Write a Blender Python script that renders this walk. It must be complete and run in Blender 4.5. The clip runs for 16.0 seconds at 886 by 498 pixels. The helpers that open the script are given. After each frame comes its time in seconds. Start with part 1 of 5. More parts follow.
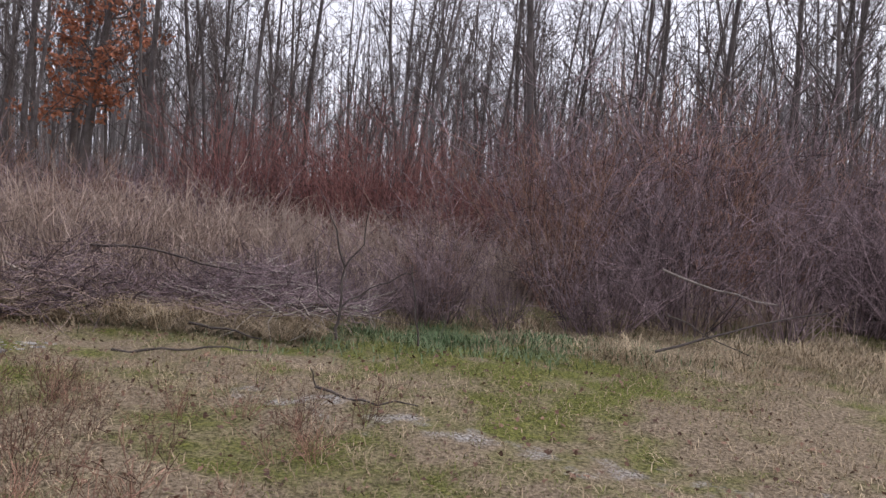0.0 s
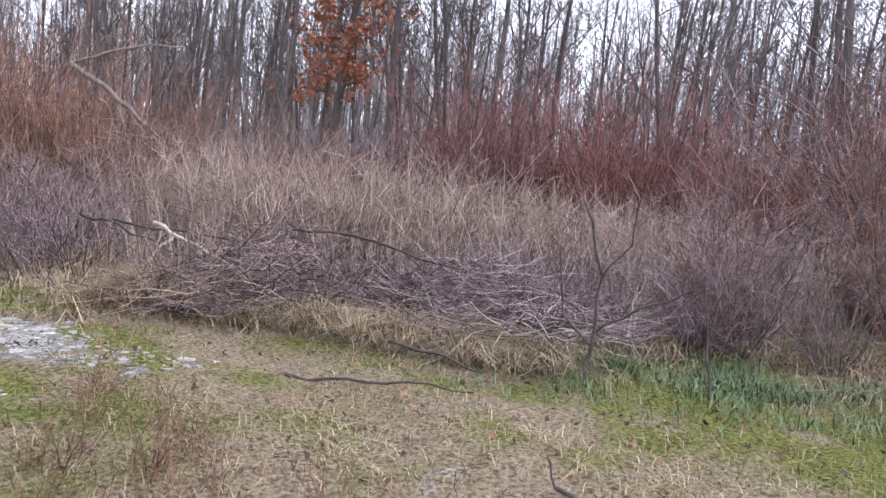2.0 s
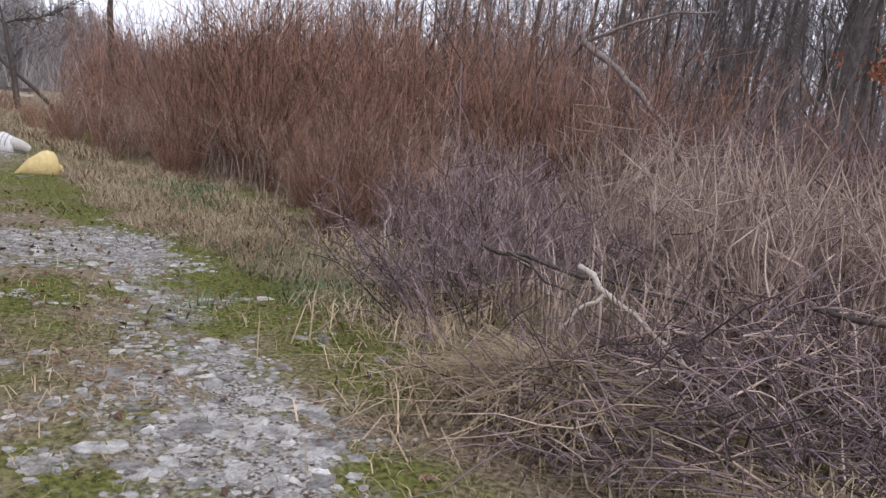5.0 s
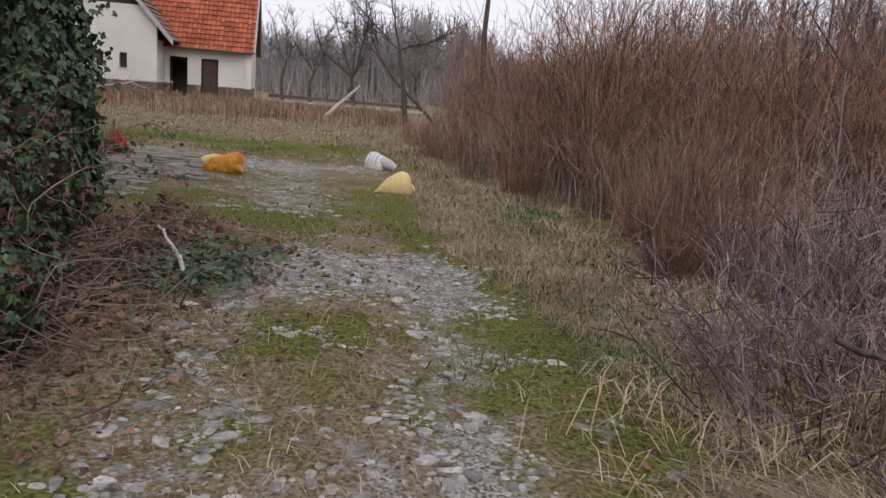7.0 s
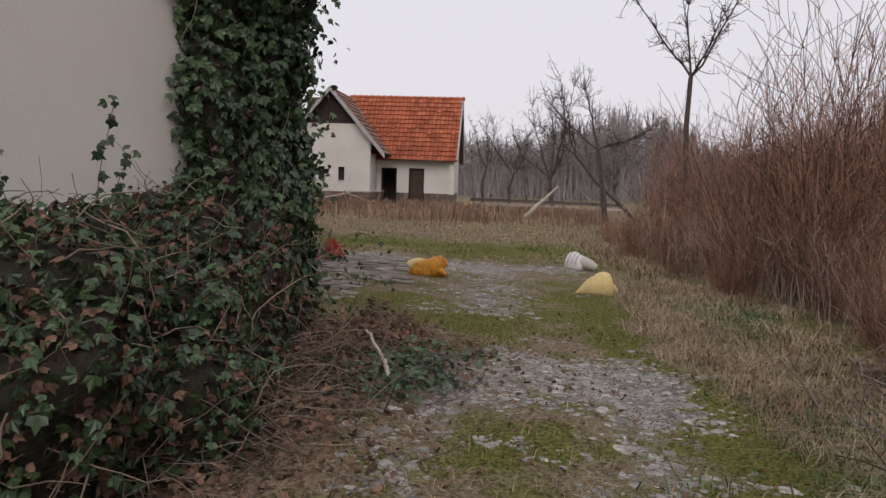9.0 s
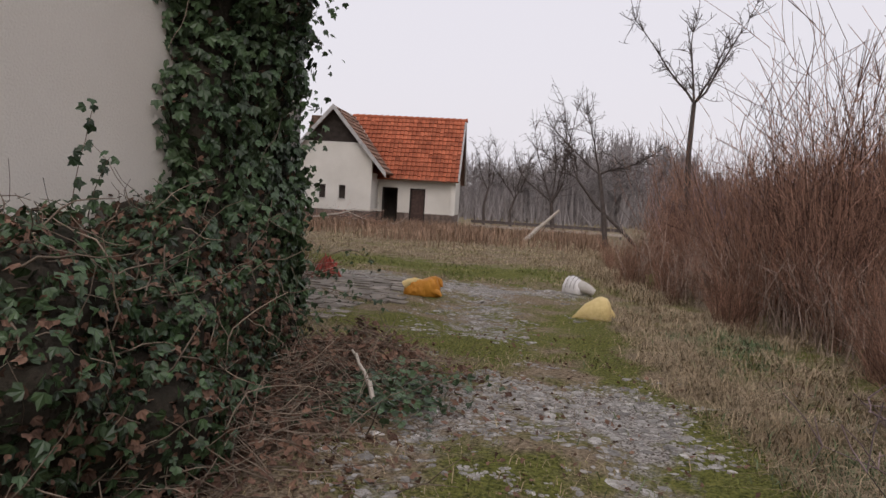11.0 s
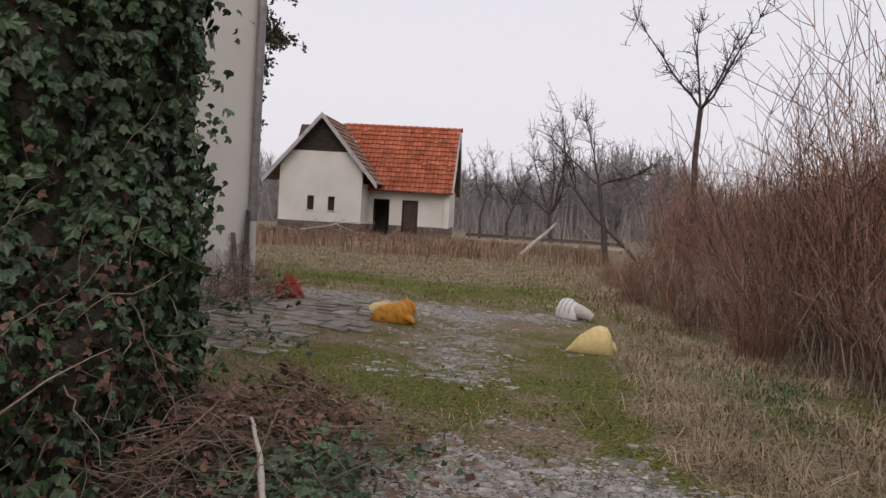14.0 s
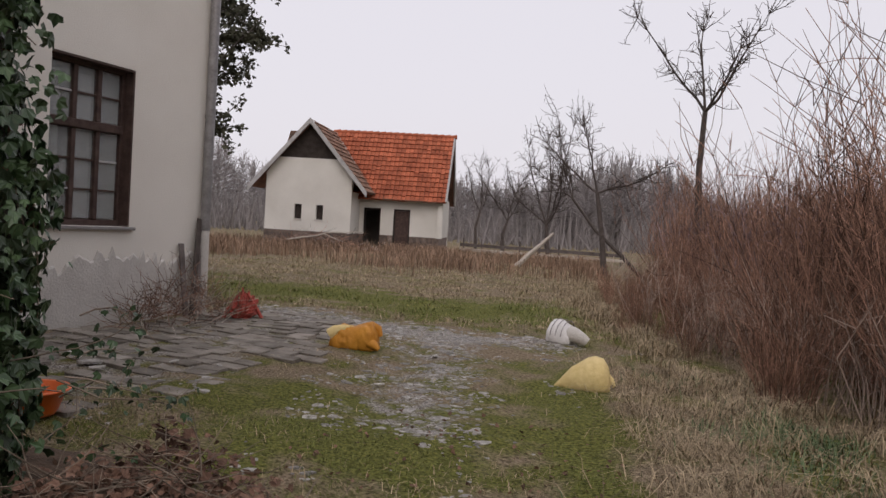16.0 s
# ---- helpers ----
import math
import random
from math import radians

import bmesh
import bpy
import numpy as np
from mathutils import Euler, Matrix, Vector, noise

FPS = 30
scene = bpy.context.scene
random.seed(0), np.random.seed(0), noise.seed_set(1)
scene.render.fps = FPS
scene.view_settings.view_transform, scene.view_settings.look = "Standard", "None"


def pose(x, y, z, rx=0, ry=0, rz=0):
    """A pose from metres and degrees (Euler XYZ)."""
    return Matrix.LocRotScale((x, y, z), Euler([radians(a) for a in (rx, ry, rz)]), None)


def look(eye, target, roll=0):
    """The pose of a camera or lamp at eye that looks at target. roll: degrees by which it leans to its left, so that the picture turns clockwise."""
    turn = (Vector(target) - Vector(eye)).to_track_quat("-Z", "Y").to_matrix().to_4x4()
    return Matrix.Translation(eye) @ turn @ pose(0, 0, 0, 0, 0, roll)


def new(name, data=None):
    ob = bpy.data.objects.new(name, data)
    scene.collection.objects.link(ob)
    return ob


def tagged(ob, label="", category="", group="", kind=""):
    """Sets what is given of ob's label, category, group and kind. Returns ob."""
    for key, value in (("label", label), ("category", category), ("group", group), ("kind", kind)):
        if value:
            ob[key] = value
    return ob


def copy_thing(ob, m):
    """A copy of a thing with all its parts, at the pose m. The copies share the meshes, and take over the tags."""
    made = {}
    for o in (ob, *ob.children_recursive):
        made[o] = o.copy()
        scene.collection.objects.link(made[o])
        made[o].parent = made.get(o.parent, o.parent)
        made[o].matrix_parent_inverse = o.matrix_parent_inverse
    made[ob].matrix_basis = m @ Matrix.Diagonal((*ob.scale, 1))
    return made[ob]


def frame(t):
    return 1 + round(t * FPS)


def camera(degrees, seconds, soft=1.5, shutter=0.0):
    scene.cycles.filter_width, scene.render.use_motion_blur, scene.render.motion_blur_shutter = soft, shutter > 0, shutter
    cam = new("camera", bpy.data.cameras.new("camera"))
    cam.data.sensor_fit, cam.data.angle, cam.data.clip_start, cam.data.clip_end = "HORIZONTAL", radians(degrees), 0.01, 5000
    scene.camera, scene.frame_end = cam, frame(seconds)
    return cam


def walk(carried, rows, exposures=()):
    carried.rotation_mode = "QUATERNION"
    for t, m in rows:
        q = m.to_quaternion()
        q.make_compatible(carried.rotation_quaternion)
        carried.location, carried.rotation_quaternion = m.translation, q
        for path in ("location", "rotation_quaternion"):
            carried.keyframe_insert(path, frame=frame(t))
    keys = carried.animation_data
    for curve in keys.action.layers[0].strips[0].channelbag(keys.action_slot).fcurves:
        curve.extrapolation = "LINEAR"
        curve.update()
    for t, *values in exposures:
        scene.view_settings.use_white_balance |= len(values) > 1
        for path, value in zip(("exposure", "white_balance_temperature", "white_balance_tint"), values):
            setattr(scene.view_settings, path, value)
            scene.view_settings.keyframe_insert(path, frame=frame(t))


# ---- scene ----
cam = camera(61.2, 16.0)

PATH = [
    (0, (-3.941, -3.25, 1.231), (-1.982, -2.855, 1.134), 3.4),
    (0.5, (-3.532, -3.056, 1.225), (-1.59, -2.593, 1.104), 4.0),
    (1, (-2.987, -2.895, 1.209), (-1.087, -2.288, 1.068), 4.2),
    (1.5, (-2.434, -2.681, 1.21), (-0.609, -1.878, 1.048), 4.3),
    (2, (-1.819, -2.4, 1.214), (-0.09, -1.412, 1.03), 4.5),
    (2.5, (-1.303, -2.172, 1.235), (0.291, -0.982, 1.03), 4.7),
    (3, (-0.777, -1.859, 1.268), (0.665, -0.493, 1.039), 4.8),
    (3.5, (-0.336, -1.581, 1.312), (0.91, -0.038, 1.053), 4.9),
    (3.7, (-0.215, -1.467, 1.298), (0.937, 0.146, 1.029), 5.0),
    (5.8, (0.95, 0.222, 1.531), (1.332, 2.146, 1.144), 5.9),
    (6, (0.978, 0.315, 1.559), (1.26, 2.255, 1.164), 5.7),
    (6.5, (1.026, 0.355, 1.603), (1.015, 2.313, 1.193), 5.0),
    (7, (1.086, 0.402, 1.604), (0.836, 2.342, 1.191), 4.7),
    (7.5, (1.082, 0.459, 1.611), (0.693, 2.377, 1.2), 4.7),
    (8, (1.083, 0.481, 1.625), (0.631, 2.388, 1.224), 4.5),
    (8.5, (1.08, 0.531, 1.627), (0.303, 2.357, 1.379), -0.5),
    (9, (1.045, 0.51, 1.633), (0.265, 2.343, 1.449), 1.8),
    (11.5, (1.026, 0.903, 1.596), (0.24, 2.738, 1.472), 3.3),
    (12, (0.947, 1.142, 1.598), (0.16, 2.977, 1.479), 3.2),
    (12.5, (0.975, 1.443, 1.607), (0.188, 3.279, 1.497), 3.3),
    (13, (0.955, 1.752, 1.596), (0.167, 3.588, 1.492), 3.3),
    (13.5, (0.79, 2.094, 1.627), (0.003, 3.93, 1.525), 3.3),
    (14, (0.703, 2.47, 1.6), (-0.086, 4.305, 1.507), 3.4),
    (14.5, (0.666, 2.881, 1.602), (-0.124, 4.716, 1.515), 3.5),
    (15, (0.52, 3.282, 1.54), (-0.269, 5.118, 1.457), 3.5),
    (15.5, (0.454, 3.66, 1.53), (-0.336, 5.496, 1.455), 3.6),
    (16, (0.437, 3.988, 1.61), (-0.353, 5.824, 1.543), 3.5),
]
walk(cam, [(t, look(eye, target, roll)) for t, eye, target, roll in PATH], exposures=[(0.0, 0.70, 6200, 17), (1.5, 1.25, 5950, 16), (2.5, 1.5, 5750, 14), (3.7, 1.5, 5750, 13), (5.8, 0.36, 6250, 16), (7.0, 0.32, 6350, 16), (8.0, 0.32, 6400, 16), (9.0, 0.03, 6650, 17), (12.5, 0.1, 6650, 17), (16.0, 0.05, 6650, 17)]
)

# ---------------------------------------------------------------- light
world = bpy.data.worlds.new("overcast_sky")
scene.world = world
world.use_nodes = True
wn = world.node_tree.nodes
wl = world.node_tree.links
sky = wn.new("ShaderNodeTexSky")
sky.sky_type = "NISHITA"
sky.sun_disc = False
sky.sun_elevation = radians(32)
sky.sun_rotation = radians(156)
sky.dust_density = 6.0
sky.air_density = 1.2
haze = wn.new("ShaderNodeMix")
haze.data_type = "RGBA"
haze.inputs["Factor"].default_value = 0.86
haze.inputs["B"].default_value = (9.6, 9.75, 10.3, 1)
wl.new(sky.outputs["Color"], haze.inputs["A"])
wl.new(haze.outputs["Result"], wn["Background"].inputs["Color"])
wn["Background"].inputs["Strength"].default_value = 0.085

sun_data = bpy.data.lights.new("sun", "SUN")
sun_data.energy = 0.75
sun_data.angle = radians(40)
sun_data.color = (1.0, 0.97, 0.93)
sun = new("sun", sun_data)
sun.matrix_world = look((0, 0, 60), (-24, 54, 0))

# ---------------------------------------------------------------- materials
def material(name, a, b, scale=6.0, rough=0.9, bump=0.3, fine=40.0, island=0.0, obj=0.0, metal=0.0, c=None, spec=0.25, soft=0.25):
    """Two colours mixed by coarse and fine noise, with relief; island and obj vary the brightness piece by piece."""
    m = bpy.data.materials.new(name)
    m.use_nodes = True
    n, l = m.node_tree.nodes, m.node_tree.links
    bsdf = n["Principled BSDF"]
    geo = n.new("ShaderNodeNewGeometry")
    big = n.new("ShaderNodeTexNoise")
    big.inputs["Scale"].default_value = scale
    big.inputs["Detail"].default_value = 6
    small = n.new("ShaderNodeTexNoise")
    small.inputs["Scale"].default_value = fine
    small.inputs["Detail"].default_value = 4
    for t in (big, small):
        l.new(geo.outputs["Position"], t.inputs["Vector"])
    add = n.new("ShaderNodeMath")
    add.operation = "MULTIPLY_ADD"
    add.inputs[1].default_value = 0.5
    l.new(small.outputs["Fac"], add.inputs[0])
    l.new(big.outputs["Fac"], add.inputs[2])
    ramp = n.new("ShaderNodeValToRGB")
    e = ramp.color_ramp.elements
    e[0].position, e[1].position = 0.75 - soft, 0.75 + soft
    e[0].color, e[1].color = (*a, 1), (*b, 1)
    if c:
        e.new(0.75).color = (*c, 1)
    l.new(add.outputs[0], ramp.inputs["Fac"])
    out = ramp.outputs["Color"]
    for src, amount in (("island", island), ("obj", obj)):
        if amount:
            hsv = n.new("ShaderNodeHueSaturation")
            mr = n.new("ShaderNodeMapRange")
            mr.inputs["To Min"].default_value, mr.inputs["To Max"].default_value = 1 - amount, 1 + amount
            if src == "island":
                l.new(geo.outputs["Random Per Island"], mr.inputs["Value"])
            else:
                l.new(n.new("ShaderNodeObjectInfo").outputs["Random"], mr.inputs["Value"])
            l.new(mr.outputs["Result"], hsv.inputs["Value"])
            l.new(out, hsv.inputs["Color"])
            out = hsv.outputs["Color"]
    l.new(out, bsdf.inputs["Base Color"])
    bsdf.inputs["Roughness"].default_value = rough
    bsdf.inputs["Metallic"].default_value = metal
    bsdf.inputs["Specular IOR Level"].default_value = spec
    if bump:
        bp = n.new("ShaderNodeBump")
        bp.inputs["Strength"].default_value = bump
        bp.inputs["Distance"].default_value = 0.02
        l.new(small.outputs["Fac"], bp.inputs["Height"])
        l.new(bp.outputs["Normal"], bsdf.inputs["Normal"])
    return m


M_RED = material("russet_twig_bark", (0.135, 0.071, 0.050), (0.39, 0.23, 0.165), 3, 0.8, 0, island=0.75, obj=0.2)
M_MAROON = material("maroon_twig_bark", (0.12, 0.05, 0.045), (0.33, 0.155, 0.135), 3, 0.8, 0, island=0.7, obj=0.2)
M_PURPLE = material("purple_grey_twig_bark", (0.118, 0.080, 0.086), (0.36, 0.272, 0.28), 3, 0.8, 0, island=0.75, obj=0.2)
M_GREYBRANCH = material("weathered_grey_branch", (0.16, 0.135, 0.125), (0.34, 0.30, 0.275), 8, 0.9, 0.5)
M_TAN = material("dry_tan_stem", (0.27, 0.195, 0.155), (0.50, 0.395, 0.33), 3, 0.9, 0, island=0.35, obj=0.15)
M_BARK = material("grey_brown_bark", (0.07, 0.058, 0.054), (0.18, 0.155, 0.148), 4, 0.95, 0.6, 30, obj=0.25)
# bark of the far trees: distance haze put in as a paler grey
M_HAZEBARK = material("haze_tinted_bare_wood", (0.19, 0.17, 0.168), (0.33, 0.305, 0.30), 0.2, 0.95, 0, island=0.3)
M_PALE = material("weathered_pale_branch", (0.38, 0.33, 0.28), (0.60, 0.55, 0.48), 8, 0.9, 0.5)
M_DARKWOOD = material("dark_wet_branch", (0.05, 0.04, 0.036), (0.12, 0.10, 0.09), 8, 0.9, 0.5)
M_DRY = material("dry_straw_grass", (0.20, 0.145, 0.085), (0.48, 0.385, 0.26), 1.2, 0.95, 0, island=0.55)
M_GRASS = material("winter_grass", (0.085, 0.108, 0.024), (0.275, 0.265, 0.088), 0.9, 0.9, 0, island=0.5, c=(0.15, 0.165, 0.044))
M_HERB = material("fresh_green_herb", (0.06, 0.11, 0.045), (0.19, 0.23, 0.12), 1.5, 0.8, 0, island=0.4)
M_LEAF = material("ivy_leaf", (0.018, 0.042, 0.018), (0.065, 0.11, 0.046), 2.0, 0.42, 0, island=0.55, spec=0.45)
M_LEAFDRY = material("brown_dead_leaf", (0.075, 0.042, 0.031), (0.25, 0.15, 0.105), 2.5, 0.9, 0, island=0.5)
M_RUSTWEED = material("rusty_dead_weed", (0.15, 0.095, 0.066), (0.38, 0.26, 0.18), 0.5, 0.95, 0, island=0.5)
M_OAKLEAF = material("rust_oak_leaf", (0.30, 0.11, 0.06), (0.50, 0.22, 0.13), 1.5, 0.9, 0, island=0.35)
M_DARKLEAF = material("dull_evergreen_leaf", (0.035, 0.042, 0.03), (0.10, 0.095, 0.065), 1.5, 0.9, 0, island=0.4)
# near-black colour standing for the shade deep between the ivy leaves
M_IVYSHADE = material("ivy_inner_shade", (0.018, 0.018, 0.012), (0.05, 0.04, 0.03), 9, 0.95, 0.8, 35)
M_STEM = material("ivy_stem", (0.11, 0.082, 0.062), (0.30, 0.24, 0.185), 5, 0.9, 0, island=0.4)
M_STONE = material("pale_limestone", (0.20, 0.185, 0.165), (0.60, 0.58, 0.55), 14, 0.9, 0.9, 60, obj=0.4, island=0.4)
M_SLAB = material("grey_paving_stone", (0.12, 0.103, 0.085), (0.31, 0.28, 0.245), 4, 0.85, 0.5, 50, obj=0.25, island=0.2)
M_PLASTER = material("stained_cream_plaster", (0.70, 0.66, 0.60), (0.80, 0.77, 0.71), 0.7, 0.92, 0.35, 60)
M_PLASTER2 = material("chalky_white_plaster", (0.62, 0.60, 0.55), (0.74, 0.72, 0.67), 0.8, 0.92, 0.2, 25)
M_RENDER = material("bare_grey_render", (0.48, 0.455, 0.425), (0.62, 0.595, 0.56), 3, 0.95, 0.6, 30)
M_RUBBLE = material("rubble_stone_plinth", (0.10, 0.08, 0.07), (0.26, 0.20, 0.17), 5, 0.95, 0.5, 25, obj=0.3)
M_TILE = material("orange_clay_roof_tile", (0.25, 0.066, 0.034), (0.49, 0.15, 0.078), 1.6, 0.85, 0.3, 20, island=0.22)
M_TILEOLD = material("mossy_old_roof_tile", (0.13, 0.09, 0.07), (0.30, 0.17, 0.12), 2.5, 0.9, 0.3, 20, island=0.3)
M_BOARD = material("weathered_grey_bargeboard", (0.34, 0.33, 0.33), (0.50, 0.49, 0.48), 4, 0.85, 0.3, 30)
M_DARKBOARD = material("dark_gable_boarding", (0.025, 0.02, 0.018), (0.06, 0.048, 0.042), 4, 0.9, 0.3, 30)
M_FRAME = material("flaking_brown_window_paint", (0.045, 0.028, 0.024), (0.10, 0.065, 0.055), 8, 0.7, 0.4, 40)
# plaster darkened in its colour to pass for unlit rooms
M_ROOMSHADE = material("room_shade_plaster", (0.10, 0.09, 0.08), (0.16, 0.15, 0.14), 2, 0.95, 0.2)
M_ZINC = material("dull_zinc_pipe", (0.20, 0.19, 0.19), (0.36, 0.35, 0.35), 5, 0.5, 0.2, 30, metal=0.5)
M_YELLOW = material("dusty_yellow_sack", (0.62, 0.47, 0.19), (0.78, 0.63, 0.32), 3, 0.65, 0.3, 25)
M_ORANGE = material("amber_plastic_sack", (0.44, 0.175, 0.02), (0.62, 0.29, 0.045), 4, 0.5, 0.3, 25)
M_WHITE = material("grubby_white_sack", (0.66, 0.65, 0.65), (0.82, 0.81, 0.81), 3, 0.7, 0.3, 25)
M_CREASE = material("dark_sack_marking", (0.17, 0.15, 0.15), (0.26, 0.24, 0.24), 5, 0.7, 0.2)
M_BUCKET = material("orange_plastic", (0.72, 0.12, 0.02), (0.80, 0.17, 0.035), 6, 0.35, 0.05, spec=0.5)
M_REDRAG = material("faded_red_plastic", (0.30, 0.05, 0.04), (0.46, 0.10, 0.075), 8, 0.6, 0.3)
M_GLASS = bpy.data.materials.new("dusty_window_glass")
M_GLASS.use_nodes = True
gb = M_GLASS.node_tree.nodes["Principled BSDF"]
gb.inputs["Base Color"].default_value = (0.75, 0.78, 0.78, 1)
gb.inputs["Roughness"].default_value = 0.12
gb.inputs["Transmission Weight"].default_value = 0.75


def ground_material():
    m = bpy.data.materials.new("mossy_track_soil")
    m.use_nodes = True
    n, l = m.node_tree.nodes, m.node_tree.links
    b = n["Principled BSDF"]
    geo = n.new("ShaderNodeNewGeometry")
    def noise_tex(sc, det=6):
        t = n.new("ShaderNodeTexNoise")
        t.inputs["Scale"].default_value, t.inputs["Detail"].default_value = sc, det
        l.new(geo.outputs["Position"], t.inputs["Vector"])
        return t.outputs["Fac"]
    def ramp(src, p0, c0, p1, c1):
        r = n.new("ShaderNodeValToRGB")
        e = r.color_ramp.elements
        e[0].position, e[0].color, e[1].position, e[1].color = p0, (*c0, 1), p1, (*c1, 1)
        l.new(src, r.inputs["Fac"])
        return r.outputs["Color"]
    def mix(f, a, c):
        x = n.new("ShaderNodeMix")
        x.data_type = "RGBA"
        l.new(f, x.inputs["Factor"]), l.new(a, x.inputs["A"]), l.new(c, x.inputs["B"])
        return x.outputs["Result"]
    fine = noise_tex(35)
    moss = ramp(fine, 0.32, (0.046, 0.056, 0.012), 0.68, (0.215, 0.215, 0.058))
    soil = ramp(fine, 0.32, (0.10, 0.073, 0.045), 0.68, (0.36, 0.285, 0.20))
    grit = ramp(noise_tex(48), 0.38, (0.085, 0.07, 0.055), 0.62, (0.50, 0.47, 0.435))
    where = n.new("ShaderNodeValToRGB")
    where.color_ramp.elements[0].position, where.color_ramp.elements[1].position = 0.31, 0.52
    green = n.new("ShaderNodeAttribute")
    green.attribute_name = "green"
    lean = n.new("ShaderNodeMath")
    lean.operation = "MULTIPLY_ADD"
    l.new(green.outputs["Fac"], lean.inputs[0])
    lean.inputs[1].default_value = -0.30
    l.new(noise_tex(1.7, 10), lean.inputs[2])
    l.new(lean.outputs[0], where.inputs["Fac"])
    col = mix(where.outputs["Color"], moss, soil)
    at = n.new("ShaderNodeAttribute")
    at.attribute_name = "bare"
    sub = n.new("ShaderNodeMath")
    sub.operation = "MULTIPLY_ADD"
    l.new(noise_tex(4.5, 10), sub.inputs[0])
    sub.inputs[1].default_value = 1.6
    l.new(at.outputs["Fac"], sub.inputs[2])
    gr = n.new("ShaderNodeValToRGB")
    gr.color_ramp.elements[0].position, gr.color_ramp.elements[1].position = 0.16, 0.50
    off = n.new("ShaderNodeMath")
    off.operation = "SUBTRACT"
    l.new(sub.outputs[0], off.inputs[0])
    off.inputs[1].default_value = 1.0
    l.new(off.outputs[0], gr.inputs["Fac"])
    l.new(mix(gr.outputs["Color"], col, grit), b.inputs["Base Color"])
    b.inputs["Roughness"].default_value = 0.95
    b.inputs["Specular IOR Level"].default_value = 0.15
    bp = n.new("ShaderNodeBump")
    bp.inputs["Strength"].default_value, bp.inputs["Distance"].default_value = 1.0, 0.05
    l.new(fine, bp.inputs["Height"])
    l.new(bp.outputs["Normal"], b.inputs["Normal"])
    return m


M_GROUND = ground_material()
rng = np.random.default_rng(7)
U = lambda a, b: float(rng.uniform(a, b))

# ---------------------------------------------------------------- mesh helpers
def smooth(a, b, v):
    t = np.clip((v - a) / (b - a), 0, 1)
    return t * t * (3 - 2 * t)


def height(x, y):
    """The ground: low by the start, level along the track, uneven."""
    x, y = np.asarray(x, float), np.asarray(y, float)
    base = -0.20 * (1 - smooth(-0.5, 3.2, y)) * (1 - smooth(30, 60, np.abs(x)))
    rough = 0.025 * np.sin(1.3 * x + 0.7 * y) + 0.02 * np.sin(2.9 * x - 2.1 * y + 1) + 0.012 * np.sin(6.1 * y + 4.3 * x)
    ruts = -0.03 * np.exp(-((x - track(y) - 0.75) / 0.28) ** 2) - 0.03 * np.exp(-((x - track(y) + 0.75) / 0.28) ** 2)
    bank = 0.16 * smooth(0.2, 1.6, x - brush_edge(y))
    return base + rough * (1 - smooth(20, 28, np.abs(x) + np.abs(y))) + ruts * smooth(2, 4, y) * (1 - smooth(12, 16, y)) + bank * (1 - smooth(20, 40, np.abs(y)))


def track(y):
    """Middle line of the stony track."""
    return np.interp(y, [-20, 0, 3, 6, 10, 14, 30], [0.2, 0.2, 0.35, -0.35, -1.9, -3.3, -9])


def brush_edge(y):
    """Foot of the scrub east of the track."""
    return np.interp(y, [-30, -6, -1.5, 0.9, 1.8, 2.8, 5.5, 8.5, 10.5, 12, 14, 18, 32, 60], [6.2, 5.5, 4.9, 4.3, 3.4, 2.05, 2.25, 1.8, 1.2, 0.5, -0.55, -2.5, -6.0, -12])


def gz(x, y):
    return float(height(x, y))


def mesh_object(name, verts, faces, mat, parent=None, flat=False):
    me = bpy.data.meshes.new(name)
    me.from_pydata([tuple(v) for v in verts] if not isinstance(verts, np.ndarray) else verts.tolist(), [], faces if isinstance(faces, list) else faces.tolist())
    me.materials.append(mat)
    if not flat:
        me.polygons.foreach_set("use_smooth", [True] * len(me.polygons))
    ob = new(name, me)
    ob.parent = parent
    return ob


def part(name, bm, mat, parent=None, label="", shade=False):
    me = bpy.data.meshes.new(name)
    bmesh.ops.recalc_face_normals(bm, faces=bm.faces[:])
    bm.to_mesh(me)
    bm.free()
    me.materials.append(mat)
    if shade:
        me.polygons.foreach_set("use_smooth", [True] * len(me.polygons))
    ob = new(name, me)
    ob.parent = parent
    return tagged(ob, label)


def thing(name, label, category, group="", at=(0, 0, 0), rz=0.0, kind=""):
    ob = new(name)
    ob.matrix_basis = pose(*at, 0, 0, rz)
    return tagged(ob, label, category, group, kind)


def box(bm, x0, x1, y0, y1, z0, z1, bevel=0.0):
    r = bmesh.ops.create_cube(bm, size=1, matrix=Matrix.Translation(((x0 + x1) / 2, (y0 + y1) / 2, (z0 + z1) / 2)) @ Matrix.Diagonal((x1 - x0, y1 - y0, z1 - z0, 1)))
    if bevel:
        edges = list({e for v in r["verts"] for e in v.link_edges})
        bmesh.ops.bevel(bm, geom=edges, offset=bevel, segments=1, affect="EDGES")
    return bm


def boxes(*dims, bevel=0.0):
    bm = bmesh.new()
    for d in dims:
        box(bm, *d, bevel=bevel)
    return bm


